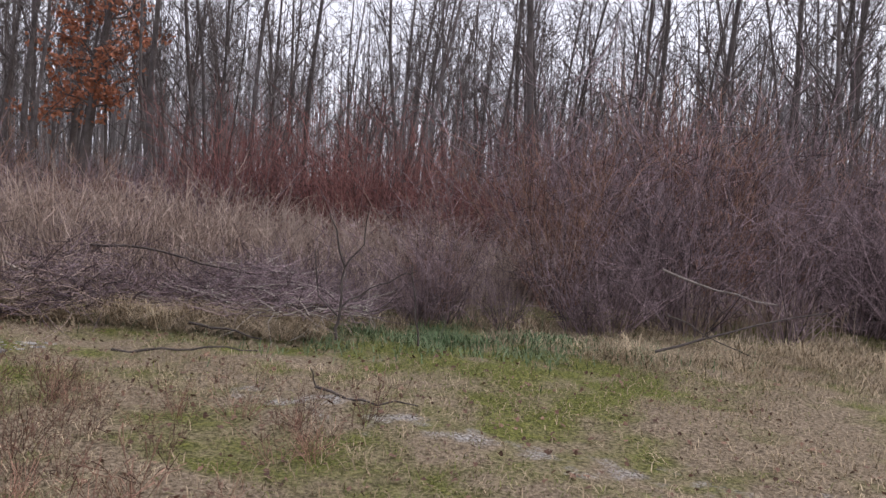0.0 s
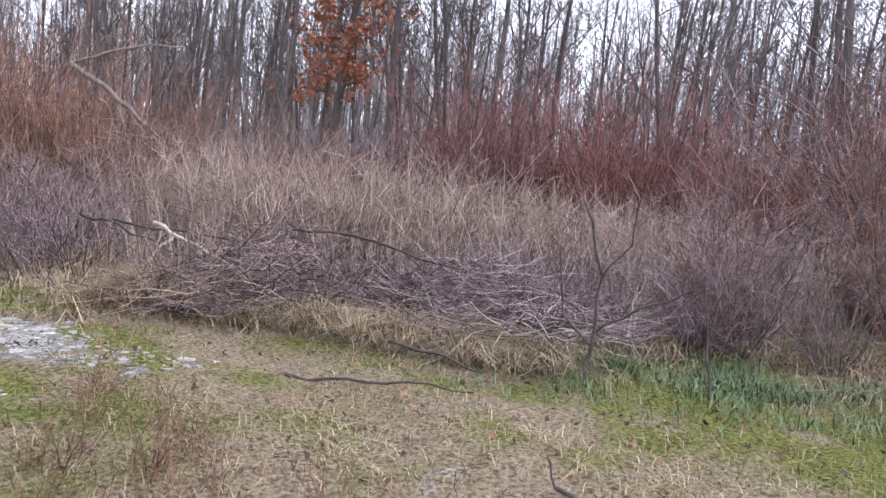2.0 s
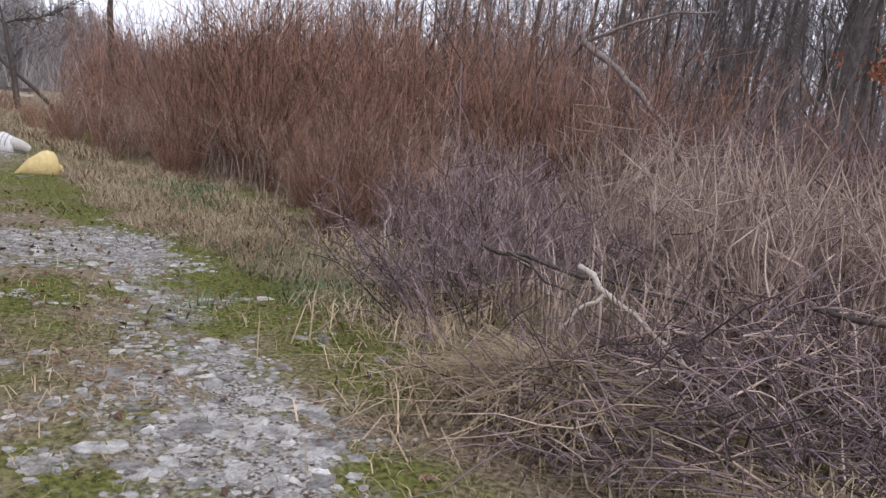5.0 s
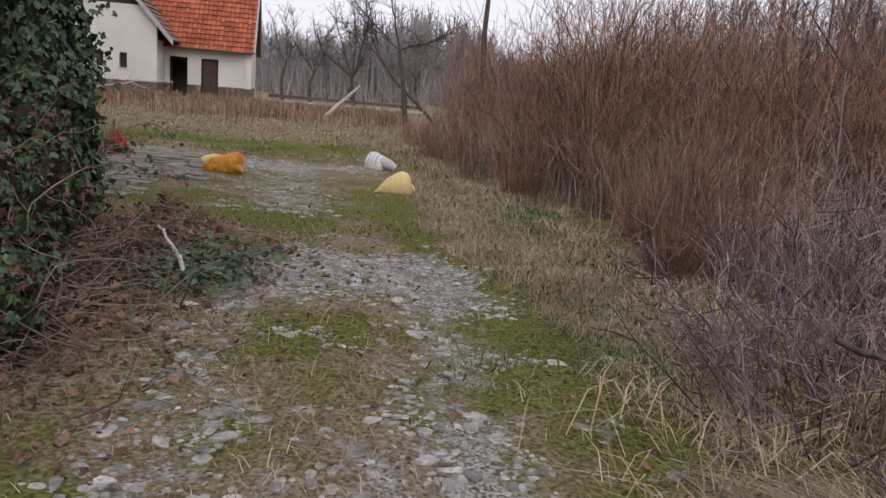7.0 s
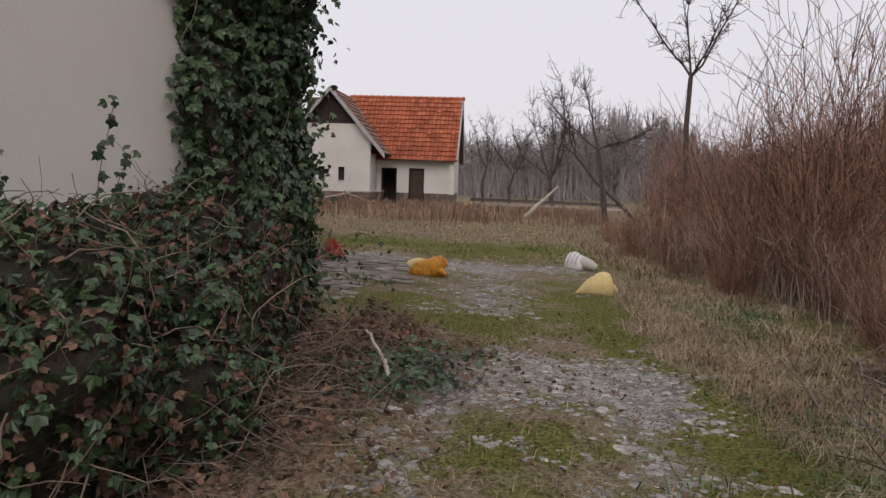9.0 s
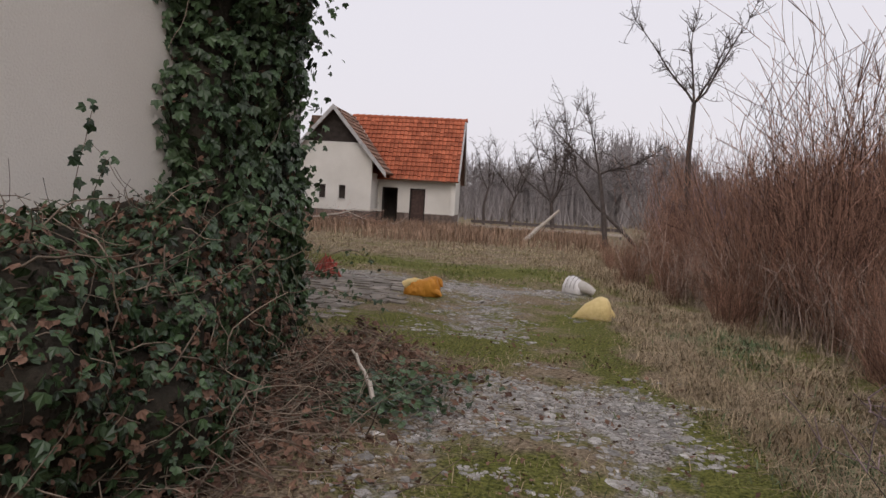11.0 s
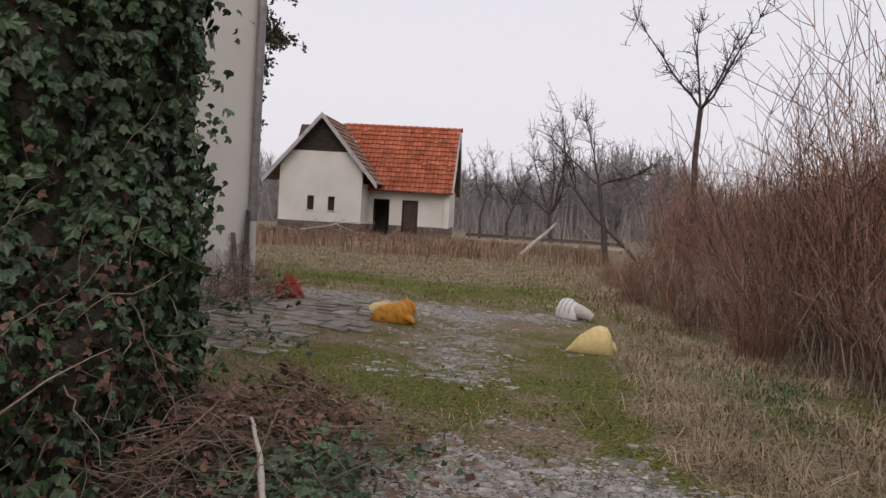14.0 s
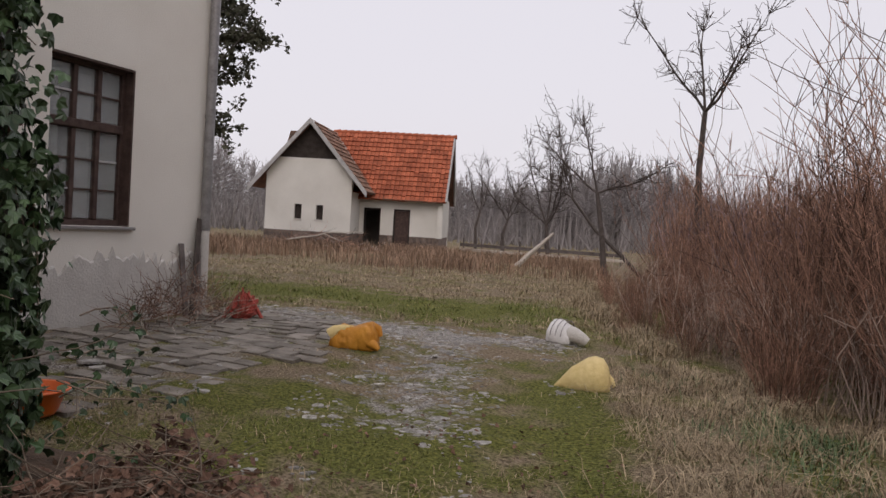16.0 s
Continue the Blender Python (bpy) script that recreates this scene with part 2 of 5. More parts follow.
class Tubes:
    """Collects tapered tubes (stems, branches, trunks) into one mesh."""
    def __init__(self):
        self.v, self.f = [], []

    def add(self, pts, r0, r1, sides=3):
        pts = np.asarray(pts, float)
        k = len(pts)
        d = np.gradient(pts, axis=0)
        d /= np.linalg.norm(d, axis=1)[:, None] + 1e-9
        ref = np.where(np.abs(d[:, 2:3]) > 0.9, [[1.0, 0.0, 0.0]], [[0.0, 0.0, 1.0]])
        a = np.cross(d, ref)
        a /= np.linalg.norm(a, axis=1)[:, None] + 1e-9
        b = np.cross(d, a)
        r = np.linspace(r0, r1, k)[:, None]
        base = len(self.v)
        ring = []
        for i in range(sides):
            w = 2 * math.pi * i / sides
            ring.append(pts + r * (math.cos(w) * a + math.sin(w) * b))
        self.v.extend(np.stack(ring, 1).reshape(-1, 3).tolist())
        for j in range(k - 1):
            o = base + j * sides
            for i in range(sides):
                n2 = (i + 1) % sides
                self.f.append((o + i, o + n2, o + sides + n2, o + sides + i))
        return pts

    def put(self, name, mat, parent=None):
        return mesh_object(name, self.v, self.f, mat, parent)


def sticks(name, a, b, r0, r1, mat):
    """Many straight tapered three-sided sticks from points a to points b, as one mesh."""
    a, b = np.asarray(a, float), np.asarray(b, float)
    d = b - a
    d /= np.linalg.norm(d, axis=1)[:, None] + 1e-9
    e = np.cross(d, np.where(np.abs(d[:, 2:3]) > 0.9, [[1.0, 0.0, 0.0]], [[0.0, 0.0, 1.0]]))
    e /= np.linalg.norm(e, axis=1)[:, None] + 1e-9
    g = np.cross(d, e)
    n = len(a)
    ring = [p + np.asarray(r, float)[:, None] * (math.cos(w) * e + math.sin(w) * g) for p, r in ((a, r0), (b, r1)) for w in (0.0, 2.094, 4.189)]
    v = np.stack(ring, 1).reshape(-1, 3)
    quad = np.array([0, 1, 4, 3, 1, 2, 5, 4, 2, 0, 3, 5])
    me = bpy.data.meshes.new(name)
    me.vertices.add(6 * n)
    me.vertices.foreach_set("co", v.ravel())
    me.loops.add(12 * n)
    me.loops.foreach_set("vertex_index", (np.arange(n)[:, None] * 6 + quad).ravel())
    me.polygons.add(3 * n)
    me.polygons.foreach_set("loop_start", np.arange(3 * n) * 4)
    me.update(calc_edges=True)
    me.validate()
    me.materials.append(mat)
    return new(name, me)


def bend(p, d, length, k, wobble, lift=0.0):
    """A wandering line of k points from p along d."""
    p, d = np.array(p, float), np.array(d, float)
    d /= np.linalg.norm(d)
    out = [p.copy()]
    for i in range(k - 1):
        d = d + rng.normal(0, wobble, 3) + np.array([0, 0, lift])
        d /= np.linalg.norm(d)
        p = p + d * length / (k - 1)
        out.append(p.copy())
    return np.array(out)


def blades(name, pts, length, width, lean, mat, parent=None, curl=0.6):
    """Grass: one bent two-piece blade for each point, with arrays of length and width."""
    n = len(pts)
    a = rng.uniform(0, 2 * math.pi, n)
    ln = lean * rng.uniform(0.2, 1.3, n)
    side = np.stack([-np.sin(a), np.cos(a), np.zeros(n)], 1) * width[:, None]
    out = np.stack([np.cos(a), np.sin(a), np.zeros(n)], 1)
    up = np.array([[0, 0, 1.0]])
    mid = pts + out * (length * ln * 0.4)[:, None] + up * (length * 0.6)[:, None]
    tip = pts + out * (length * (ln * 0.4 + ln * curl + 0.1))[:, None] + up * (length * np.clip(1.0 - 0.35 * ln, 0.3, 1))[:, None]
    v = np.stack([pts - side, pts + side, mid + side * 0.7, mid - side * 0.7, tip], 1).reshape(-1, 3)
    me = bpy.data.meshes.new(name)
    o = np.arange(n)[:, None] * 5
    loops = np.concatenate([o + [0, 1, 2, 3], o + [3, 2, 4]], 1).ravel()
    me.vertices.add(n * 5)
    me.vertices.foreach_set("co", v.ravel())
    me.loops.add(n * 7)
    me.loops.foreach_set("vertex_index", loops)
    me.polygons.add(n * 2)
    st = (np.arange(n)[:, None] * 7 + [0, 4]).ravel()
    me.polygons.foreach_set("loop_start", st)
    me.update(calc_edges=True)
    me.validate()
    me.materials.append(mat)
    ob = new(name, me)
    ob.parent = parent
    return ob


LEAF = np.array([[0, 0, 0], [0.42, 0.10, 0.05], [0.50, 0.48, 0.0], [0.22, 0.55, 0.06], [0, 1.0, -0.08], [-0.22, 0.55, 0.06], [-0.50, 0.48, 0.0], [-0.42, 0.10, 0.05]])
LEAF_F = [[0, 1, 2, 3], [0, 3, 4, 5], [0, 5, 6, 7]]


def leaves(name, pts, normals, size, mat, parent=None, spread=0.5, droop=True):
    """Many lobed leaves, each laid about its normal, in one mesh."""
    n = len(pts)
    nn = normals + rng.normal(0, spread, (n, 3))
    nn /= np.linalg.norm(nn, axis=1)[:, None] + 1e-9
    down = np.array([[0, 0, -1.0]]) + rng.normal(0, 0.5, (n, 3)) if droop else rng.normal(0, 1, (n, 3))
    t = down - nn * np.sum(down * nn, 1)[:, None]
    t /= np.linalg.norm(t, axis=1)[:, None] + 1e-9
    s = np.cross(t, nn)
    v = pts[:, None] + size[:, None, None] * (LEAF[None, :, 0:1] * s[:, None] + LEAF[None, :, 1:2] * t[:, None] + LEAF[None, :, 2:3] * nn[:, None])
    f = (np.arange(n)[:, None, None] * 8 + np.array(LEAF_F)[None]).reshape(-1, 4)
    return mesh_object(name, v.reshape(-1, 3), f, mat, parent, flat=True)


# ---------------------------------------------------------------- ground
def bare_at(x, y):
    """How stony the ground is: wheel ruts, the crossing, the yard."""
    c = x - track(y)
    b = 0.45 * np.exp(-((c - 0.72) / 0.33) ** 2) * smooth(1.0, 2.2, y) * (1 - smooth(7.0, 8.2, y))
    b = b + 0.36 * np.exp(-((c + 0.75) / 0.38) ** 2) * smooth(1.5, 3.0, y) * (1 - smooth(5.2, 6.4, y))
    b = b + 0.66 * np.exp(-((y - 6.6 - 0.25 * c) / 0.85) ** 2) * (1 - smooth(0.9, 1.6, np.abs(c)))
    b = b + 0.50 * np.exp(-((x - 0.7) / 0.75) ** 2 - ((y - 2.7) / 0.9) ** 2)
    b = b + 0.50 * np.exp(-((c + 0.45) / 0.75) ** 2) * smooth(8.6, 9.4, y) * (1 - smooth(13.5, 14.6, y))
    b = b + 0.62 * np.exp(-((y - 14.2 + 0.03 * (x + 4)) / 0.6) ** 2) * smooth(-8, -6.5, x) * (1 - smooth(-2.2, -1.4, x))
    b = b + 0.55 * smooth(-7.9, -7.4, x) * (1 - smooth(-4.9, -4.1, x)) * smooth(7.6, 8.6, y) * (1 - smooth(13.6, 14.4, y))
    b = b + 0.42 * np.exp(-((x - start_track(y)) / 0.32) ** 2) * smooth(-7, -5, y) * (1 - smooth(-1.2, 0.4, y))
    return b


def start_track(y):
    """Middle line of the faint track where the walk begins."""
    return np.interp(y, [-7, -2.8, -1.5, 0.5, 2.0], [-0.2, 0.68, 1.1, 1.4, 1.5])


def spot(x, y, cx, cy, rx, ry, turn=0.0):
    c, s = math.cos(turn), math.sin(turn)
    u, w = (x - cx) * c + (y - cy) * s, (y - cy) * c - (x - cx) * s
    return np.exp(-(u / rx) ** 2 - (w / ry) ** 2)


def verge(y):
    """Mossy strip between the stones and the bleached grass."""
    return np.interp(y, [2, 4.5, 6, 7.1, 8.2, 11, 13], [1.75, 1.6, 0.85, 0.42, -0.25, -1.0, -1.6])


def green_at(x, y):
    """How mossy or green the ground is, 0 dry to 1 fresh."""
    c = x - track(y)
    g = 0.20 + 0.24 * np.sin(1.1 * x + 0.6 * y) * np.sin(0.9 * y - 0.5 * x)
    g = g + 0.9 * np.exp(-((x - verge(y)) / 0.33) ** 2) * smooth(2.5, 4, y) * (1 - smooth(11.5, 13, y))
    g = g - 0.9 * np.exp(-((x - verge(y) - 0.85) / 0.42) ** 2) * smooth(4.5, 5.5, y) * (1 - smooth(12, 13.5, y))
    g = g + 0.55 * spot(x, y, -0.5, 4.9, 0.45, 0.6) + 0.35 * spot(x, y, -0.1, 3.9, 0.4, 0.9) - 0.5 * spot(x, y, 0.2, 3.2, 0.5, 0.5)
    g = g + 0.8 * spot(x, y, -1.8, 9.0, 0.8, 1.0) + 0.6 * spot(x, y, -3.6, 9.2, 1.3, 0.9)
    g = g + 0.7 * np.exp(-((y - 17.4 - 0.15 * (x + 6)) / 1.6) ** 2) - 0.5 * np.exp(-((y - 21.3) / 1.4) ** 2) - 0.8 * smooth(24, 28, y)
    g = g + 0.8 * spot(x, y, 2.0, 5.8, 0.5, 0.9) + 0.8 * spot(x, y, 0.75, 10.4, 0.45, 0.9)
    g = g + 0.5 * spot(x, y, 3.2, -1.5, 1.0, 2.2) - 0.6 * spot(x, y, -1.4, -0.6, 1.6, 1.4) - 0.5 * spot(x, y, 4.2, -5.2, 1.2, 1.6)
    return np.clip(g, 0, 1)


def spaced(lo, hi, fine_lo, fine_hi, step, far):
    mid = np.arange(fine_lo, fine_hi + step / 2, step)
    k = np.linspace(0, 1, far)[1:] ** 3
    return np.concatenate([(fine_lo + (lo - fine_lo) * k)[::-1], mid, fine_hi + (hi - fine_hi) * k])


def build_ground():
    xs = spaced(-1500, 1500, -10, 8, 0.16, 26)
    ys = spaced(-1500, 1500, -8, 20, 0.16, 26)
    X, Y = np.meshgrid(xs, ys)
    Z = height(X, Y)
    v = np.stack([X, Y, Z], -1).reshape(-1, 3)
    nx = len(xs)
    i, j = np.meshgrid(np.arange(nx - 1), np.arange(len(ys) - 1))
    o = (j * nx + i).ravel()
    ob = mesh_object("ground", v, np.stack([o, o + 1, o + nx + 1, o + nx], 1), M_GROUND)
    at = ob.data.attributes.new("bare", "FLOAT", "POINT")
    at.data.foreach_set("value", bare_at(v[:, 0], v[:, 1]).astype(np.float32))
    gr = ob.data.attributes.new("green", "FLOAT", "POINT")
    gr.data.foreach_set("value", green_at(v[:, 0], v[:, 1]).astype(np.float32))
    tagged(ob, "mossy stony ground of an overgrown farm track", "ground", kind="structure")


build_ground()

# ---------------------------------------------------------------- buildings
def plaster_building():
    """The tall cream building: a near wing, and a set-back wing with the window."""
    x0, xw, xn, ya, yb, yc, top = -13.0, -7.7, -3.3, 0.6, 6.6, 13.35, 7.2
    wy0, wy1, wz0, wz1 = 10.5, 11.82, 1.30, 3.46
    th = 0.42
    near = part("wall_near_wing", boxes((xn - th, xn, ya, yb, -0.4, top)), M_PLASTER)
    tagged(near, "cream plaster wall half covered by ivy", "wall", kind="structure")
    ends = part("wall_wing_ends", boxes((x0, xn - th, ya, ya + th, -0.4, top), (x0, xn - th, yb - th, yb, -0.4, top)), M_PLASTER)
    tagged(ends, "cream plaster end walls of the building", "wall", kind="structure")
    bm = boxes((xw - th, xw, yb, wy0, -0.3, top), (xw - th, xw, wy1, yc, -0.3, top), (xw - th, xw, wy0, wy1, -0.3, wz0), (xw - th, xw, wy0, wy1, wz1, top))
    bmesh.ops.remove_doubles(bm, verts=bm.verts[:], dist=0.001)
    tagged(part("wall_set_back_wing", bm, M_PLASTER), "stained cream plaster wall with a window opening", "wall", kind="structure")
    tagged(part("wall_far_end", boxes((x0, xw - th, yc - th, yc, -0.3, top), (x0 - th, x0, ya, yc, -0.4, top)), M_PLASTER), "cream plaster rear walls", "wall", kind="structure")
    # plain room behind the window, its shade put into the dark colour
    tagged(part("floor_inside", boxes((x0, xw - th, yb, yc - th, 0.1, 0.3)), M_ROOMSHADE), "bare floor inside the building, darkened as room shade", "floor", kind="structure")
    tagged(part("partition_inside", boxes((x0 + 2.6, x0 + 2.7, yb, yc - th, 0.3, 4.2)), M_ROOMSHADE), "inner partition wall darkened as room shade", "wall", kind="structure")
    tagged(part("ceiling_inside", boxes((x0, xw - th, yb, yc - th, 4.2, 4.4)), M_ROOMSHADE), "plaster ceiling inside darkened as room shade", "ceiling", kind="structure")
    rf = bmesh.new()
    box(rf, x0 - 0.4, xn + 0.35, ya - 0.4, yb, top, top + 0.2)
    box(rf, x0 - 0.4, xw + 0.35, yb, yc + 0.4, top, top + 0.2)
    tagged(part("roof_slab", rf, M_TILEOLD), "old roof edge of the plaster building", "roof", kind="structure")
    # bare render where the plaster has dropped off, with a torn upper edge
    ys = np.arange(yb + 0.02, yc, 0.06)
    edge = 0.80 + 0.10 * np.sin(ys * 2.3) + rng.normal(0, 0.05, len(ys)) + np.where(rng.random(len(ys)) < 0.12, 0.12, 0) + 0.25 * smooth(12.2, 13.2, ys)
    v, f = [], []
    for y, e in zip(ys, edge):
        v += [(xw + 0.004, y, -0.1), (xw + 0.030, y, -0.1), (xw + 0.030, y, e - 0.03), (xw + 0.004, y, e)]
    for k in range(len(ys) - 1):
        o = k * 4
        f += [(o + 1, o + 5, o + 6, o + 2), (o + 2, o + 6, o + 7, o + 3)]
    tagged(mesh_object("plinth_bare_render", v, f, M_RENDER, flat=True), "bare grey render plinth with torn plaster edge", "plinth", kind="structure")
    # window
    win = thing("window_1", "dark brown casement window with dusty small panes", "window", kind="structure")
    xf0, xf1 = xw - 0.22, xw - 0.15
    fr = 0.085
    part("window_frame", boxes((xf0, xf1, wy0, wy0 + fr, wz0, wz1), (xf0, xf1, wy1 - fr, wy1, wz0, wz1), (xf0, xf1, wy0 + fr, wy1 - fr, wz0, wz0 + fr), (xf0, xf1, wy0 + fr, wy1 - fr, wz1 - fr, wz1), bevel=0.008), M_FRAME, win)
    part("reveal", boxes((xf1, xw - 0.003, wy1 - 0.03, wy1 - 0.002, wz0 + 0.01, wz1 - 0.01), (xf1, xw - 0.003, wy0 + 0.002, wy1 - 0.031, wz1 - 0.03, wz1 - 0.002)), M_FRAME, win, "dark brown window reveal")
    tz = 2.62
    part("transom", boxes((xf0 - 0.01, xf1 + 0.045, wy0 + fr, wy1 - fr, tz - 0.06, tz + 0.06), bevel=0.015), M_FRAME, win)
    part("window_sill", boxes((xw - 0.14, xw + 0.07, wy0 - 0.06, wy1 + 0.06, wz0 - 0.045, wz0 - 0.002), bevel=0.006), M_ZINC, win, "grey metal window sill")
    ws = (wy1 - wy0 - 2 * fr) / 3
    for c in range(3):
        a, b2 = wy0 + fr + c * ws, wy0 + fr + (c + 1) * ws
        if c:
            part("mullion", boxes((xf0, xf1 + 0.02, a - 0.035, a + 0.035, wz0 + fr, tz - 0.062), bevel=0.008), M_FRAME, win)
            part("mullion", boxes((xf0, xf1 + 0.02, a - 0.035, a + 0.035, tz + 0.062, wz1 - fr), bevel=0.008), M_FRAME, win)
        for z0, z1, rows in ((wz0 + fr, tz - 0.06, 3), (tz + 0.06, wz1 - fr, 2)):
            h = (z1 - z0) / rows
            for r in range(rows):
                if r:
                    part("glazing_bar", boxes((xf0 + 0.015, xf1 - 0.008, a + 0.036, b2 - 0.036, z0 + r * h - 0.012, z0 + r * h + 0.012)), M_BOARD if (c + r) % 3 == 1 else M_FRAME, win)
                g = part("pane", boxes((xf0 + 0.028, xf0 + 0.033, a + 0.02, b2 - 0.02, z0 + r * h + 0.012, z0 + (r + 1) * h - 0.012)), M_GLASS, win)
                g.visible_shadow = False
    cur = bmesh.new()
    for c in range(2):
        box(cur, xf0 - 0.16, xf0 - 0.15, wy0 + 0.15 + c * 0.55, wy0 + 0.42 + c * 0.5, wz0 + 0.1, wz1 - 0.15)
    tagged(part("curtain", cur, M_RENDER), "limp grey curtain strips behind the window", "curtain")
    # downpipe
    pipe = thing("downpipe", "grey zinc downpipe fixed to the building corner", "downpipe", at=(xw + 0.09, yc - 0.10, 0))
    t = Tubes()
    t.add([(0, 0, 1.25), (0, 0, 3.0), (0.0, 0, 5.0), (0, 0, top - 0.05)], 0.075, 0.075, 12)
    t.put("pipe", M_ZINC, pipe)
    t = Tubes()
    t.add([(0, 0.0, -0.1), (0.0, 0, 0.6), (0, 0, 1.3)], 0.085, 0.075, 12)
    t.put("lower_pipe", M_RENDER, pipe)
    for z in (1.3, 3.05, 5.2):
        t = Tubes()
        t.add([(0, 0, z - 0.02), (0, 0, z + 0.02)], 0.086, 0.086, 12)
        t.put("pipe_clamp", M_ZINC, pipe)
    planks = thing("leaning_planks", "weathered planks leaning against the building corner", "plank", at=(xw + 0.22, yc - 0.45, gz(xw, yc)))
    for k, (dy, ln) in enumerate(((0.0, 1.5), (0.13, 1.25), (-0.12, 1.1))):
        bm = boxes((-0.015, 0.015, dy - 0.05, dy + 0.05, -0.05, ln), bevel=0.005)
        bmesh.ops.rotate(bm, verts=bm.verts[:], cent=(0, dy, 0), matrix=Matrix.Rotation(radians(-6 - 2 * k), 3, "Y") @ Matrix.Rotation(radians(-10 + 4 * k), 3, "X"))
        part("plank", bm, M_BARK if k else M_DARKWOOD, planks)


plaster_building()


def roof_slope(name, parent, origin, along, up, width, length, mat, course=0.34, tile=0.23):
    """A slope of overlapping rounded clay tiles; origin is its lower left corner."""
    origin, along, up = Vector(origin), Vector(along).normalized(), Vector(up).normalized()
    nrm = along.cross(up).normalized()
    if nrm.z < 0:
        nrm = -nrm
    v, f = [], []
    rows, cols = max(1, int(length / course)), max(1, int(width(0) / tile))
    for r in range(rows + 1):
        a, b = r * course - 0.05, min((r + 1) * course + 0.02, length)
        if b - a < 0.1:
            continue
        wid = width((a + b) / 2 / length)
        n = max(1, int(wid / tile))
        for c in range(n):
            s0, s1 = c * wid / n, (c + 1) * wid / n
            o = len(v)
            lift = U(0, 0.012)
            slip = U(-0.02, 0.02) if rng.random() > 0.04 else -0.09
            for (t, base) in ((a + slip, 0.105), (b, 0.03)):
                for q, hgt in ((0.03, 0.0), (0.3, 0.03), (0.7, 0.03), (0.97, 0.0)):
                    v.append(origin + along * (s0 + (s1 - s0) * q) + up * t + nrm * (base + hgt + lift))
            for q in range(3):
                f.append((o + q, o + q + 1, o + 5 + q, o + 4 + q))
            o2 = len(v)
            for q in (0.03, 0.97):
                v.append(origin + along * (s0 + (s1 - s0) * q) + up * (a + slip))
            f.append((o, o + 1, o + 2, o + 3, o2 + 1, o2))
    return mesh_object(name, v, f, mat, parent, flat=True)


def house():
    """Small farmhouse: main range along x with two doors, and a gabled wing in front."""
    X0, X1, YF, YB = -8.84, 0.0, 0.0, 4.9       # main range, in the house's own frame
    WX0, WX1, WY = -8.84, -4.36, -2.2           # wing
    ev, rz = 2.95, 6.45
    h = thing("farmhouse", "derelict white farmhouse with an orange tiled roof", "house", at=(-15.61, 40.6, 0), rz=18)
    th, pl = 0.4, 0.82
    d1, d2, dh = (-4.12, -3.2), (-2.5, -1.6), 2.24
    bm = boxes((d1[1], d2[0], YF, YF + th, pl, ev), (d2[1], X1, YF, YF + th, pl, ev), (WX1, d1[0], YF, YF + th, pl, ev), (d1[0], d1[1], YF, YF + th, dh, ev), (d2[0], d2[1], YF, YF + th, dh, ev),
               (X1 - th, X1, YF + th, YB, pl, ev), (X0, X1, YB, YB + th, 0, ev), (X0, X0 + th, YF + 0.01, YB, pl, ev))
    part("wall", bm, M_PLASTER2, h)
    # end gable of the main range
    ym = (YF + YB) / 2
    for x in (X1 - th, X0 + 0.02):
        bm = bmesh.new()
        vs = [bm.verts.new(p) for p in ((x, YF + 0.1, ev), (x, YB, ev), (x, ym, rz - 0.2), (x + th - 0.02, YF + 0.1, ev), (x + th - 0.02, YB, ev), (x + th - 0.02, ym, rz - 0.2))]
        for q in ((0, 1, 2), (5, 4, 3), (0, 3, 4, 1), (1, 4, 5, 2), (2, 5, 3, 0)):
            bm.faces.new([vs[k] for k in q])
        part("end_gable", bm, M_DARKBOARD if x < X1 - 1 else M_DARKBOARD, h, "dark boarded end gable")
    # wing walls with two small windows
    w1, w2, wz = (-7.3, -6.92), (-6.17, -5.8), (1.44, 2.18)
    bm = boxes((WX0, w1[0], WY, WY + 0.3, pl, ev), (w1[1], w2[0], WY, WY + 0.3, pl, ev), (w2[1], WX1, WY, WY + 0.3, pl, ev), (w1[0], w1[1], WY, WY + 0.3, pl, wz[0]), (w1[0], w1[1], WY, WY + 0.3, wz[1], ev),
               (w2[0], w2[1], WY, WY + 0.3, pl, wz[0]), (w2[0], w2[1], WY, WY + 0.3, wz[1], ev), (WX1 - 0.3, WX1, WY + 0.3, YF, pl, ev), (WX0, WX0 + 0.3, WY + 0.3, YF, pl, ev))
    part("wing_wall", bm, M_PLASTER2, h)
    xm, half = (WX0 + WX1) / 2, (WX1 - WX0) / 2
    slope = (rz - ev) / (half + 0.75)
    zt = 4.55
    hw = (rz - zt) / slope
    bm = bmesh.new()
    pts = [(WX0, ev), (WX1, ev), (WX1, ev + 0.75 * slope - 0.1), (xm + hw, zt), (xm - hw, zt), (WX0, ev + 0.75 * slope - 0.1)]
    fv = [bm.verts.new((x, WY, z)) for x, z in pts]
    bv = [bm.verts.new((x, WY + 0.3, z)) for x, z in pts]
    bm.faces.new(fv), bm.faces.new(bv[::-1])
    for k in range(len(pts)):
        bm.faces.new((fv[k], bv[k], bv[(k + 1) % len(pts)], fv[(k + 1) % len(pts)]))
    part("gable_wall", bm, M_PLASTER2, h)
    bm = bmesh.new()
    pts = [(xm - hw, zt + 0.005), (xm + hw, zt + 0.005), (xm, rz - 0.1)]
    fv = [bm.verts.new((x, WY + 0.06, z)) for x, z in pts]
    bv = [bm.verts.new((x, WY + 0.2, z)) for x, z in pts]
    bm.faces.new(fv), bm.faces.new(bv[::-1])
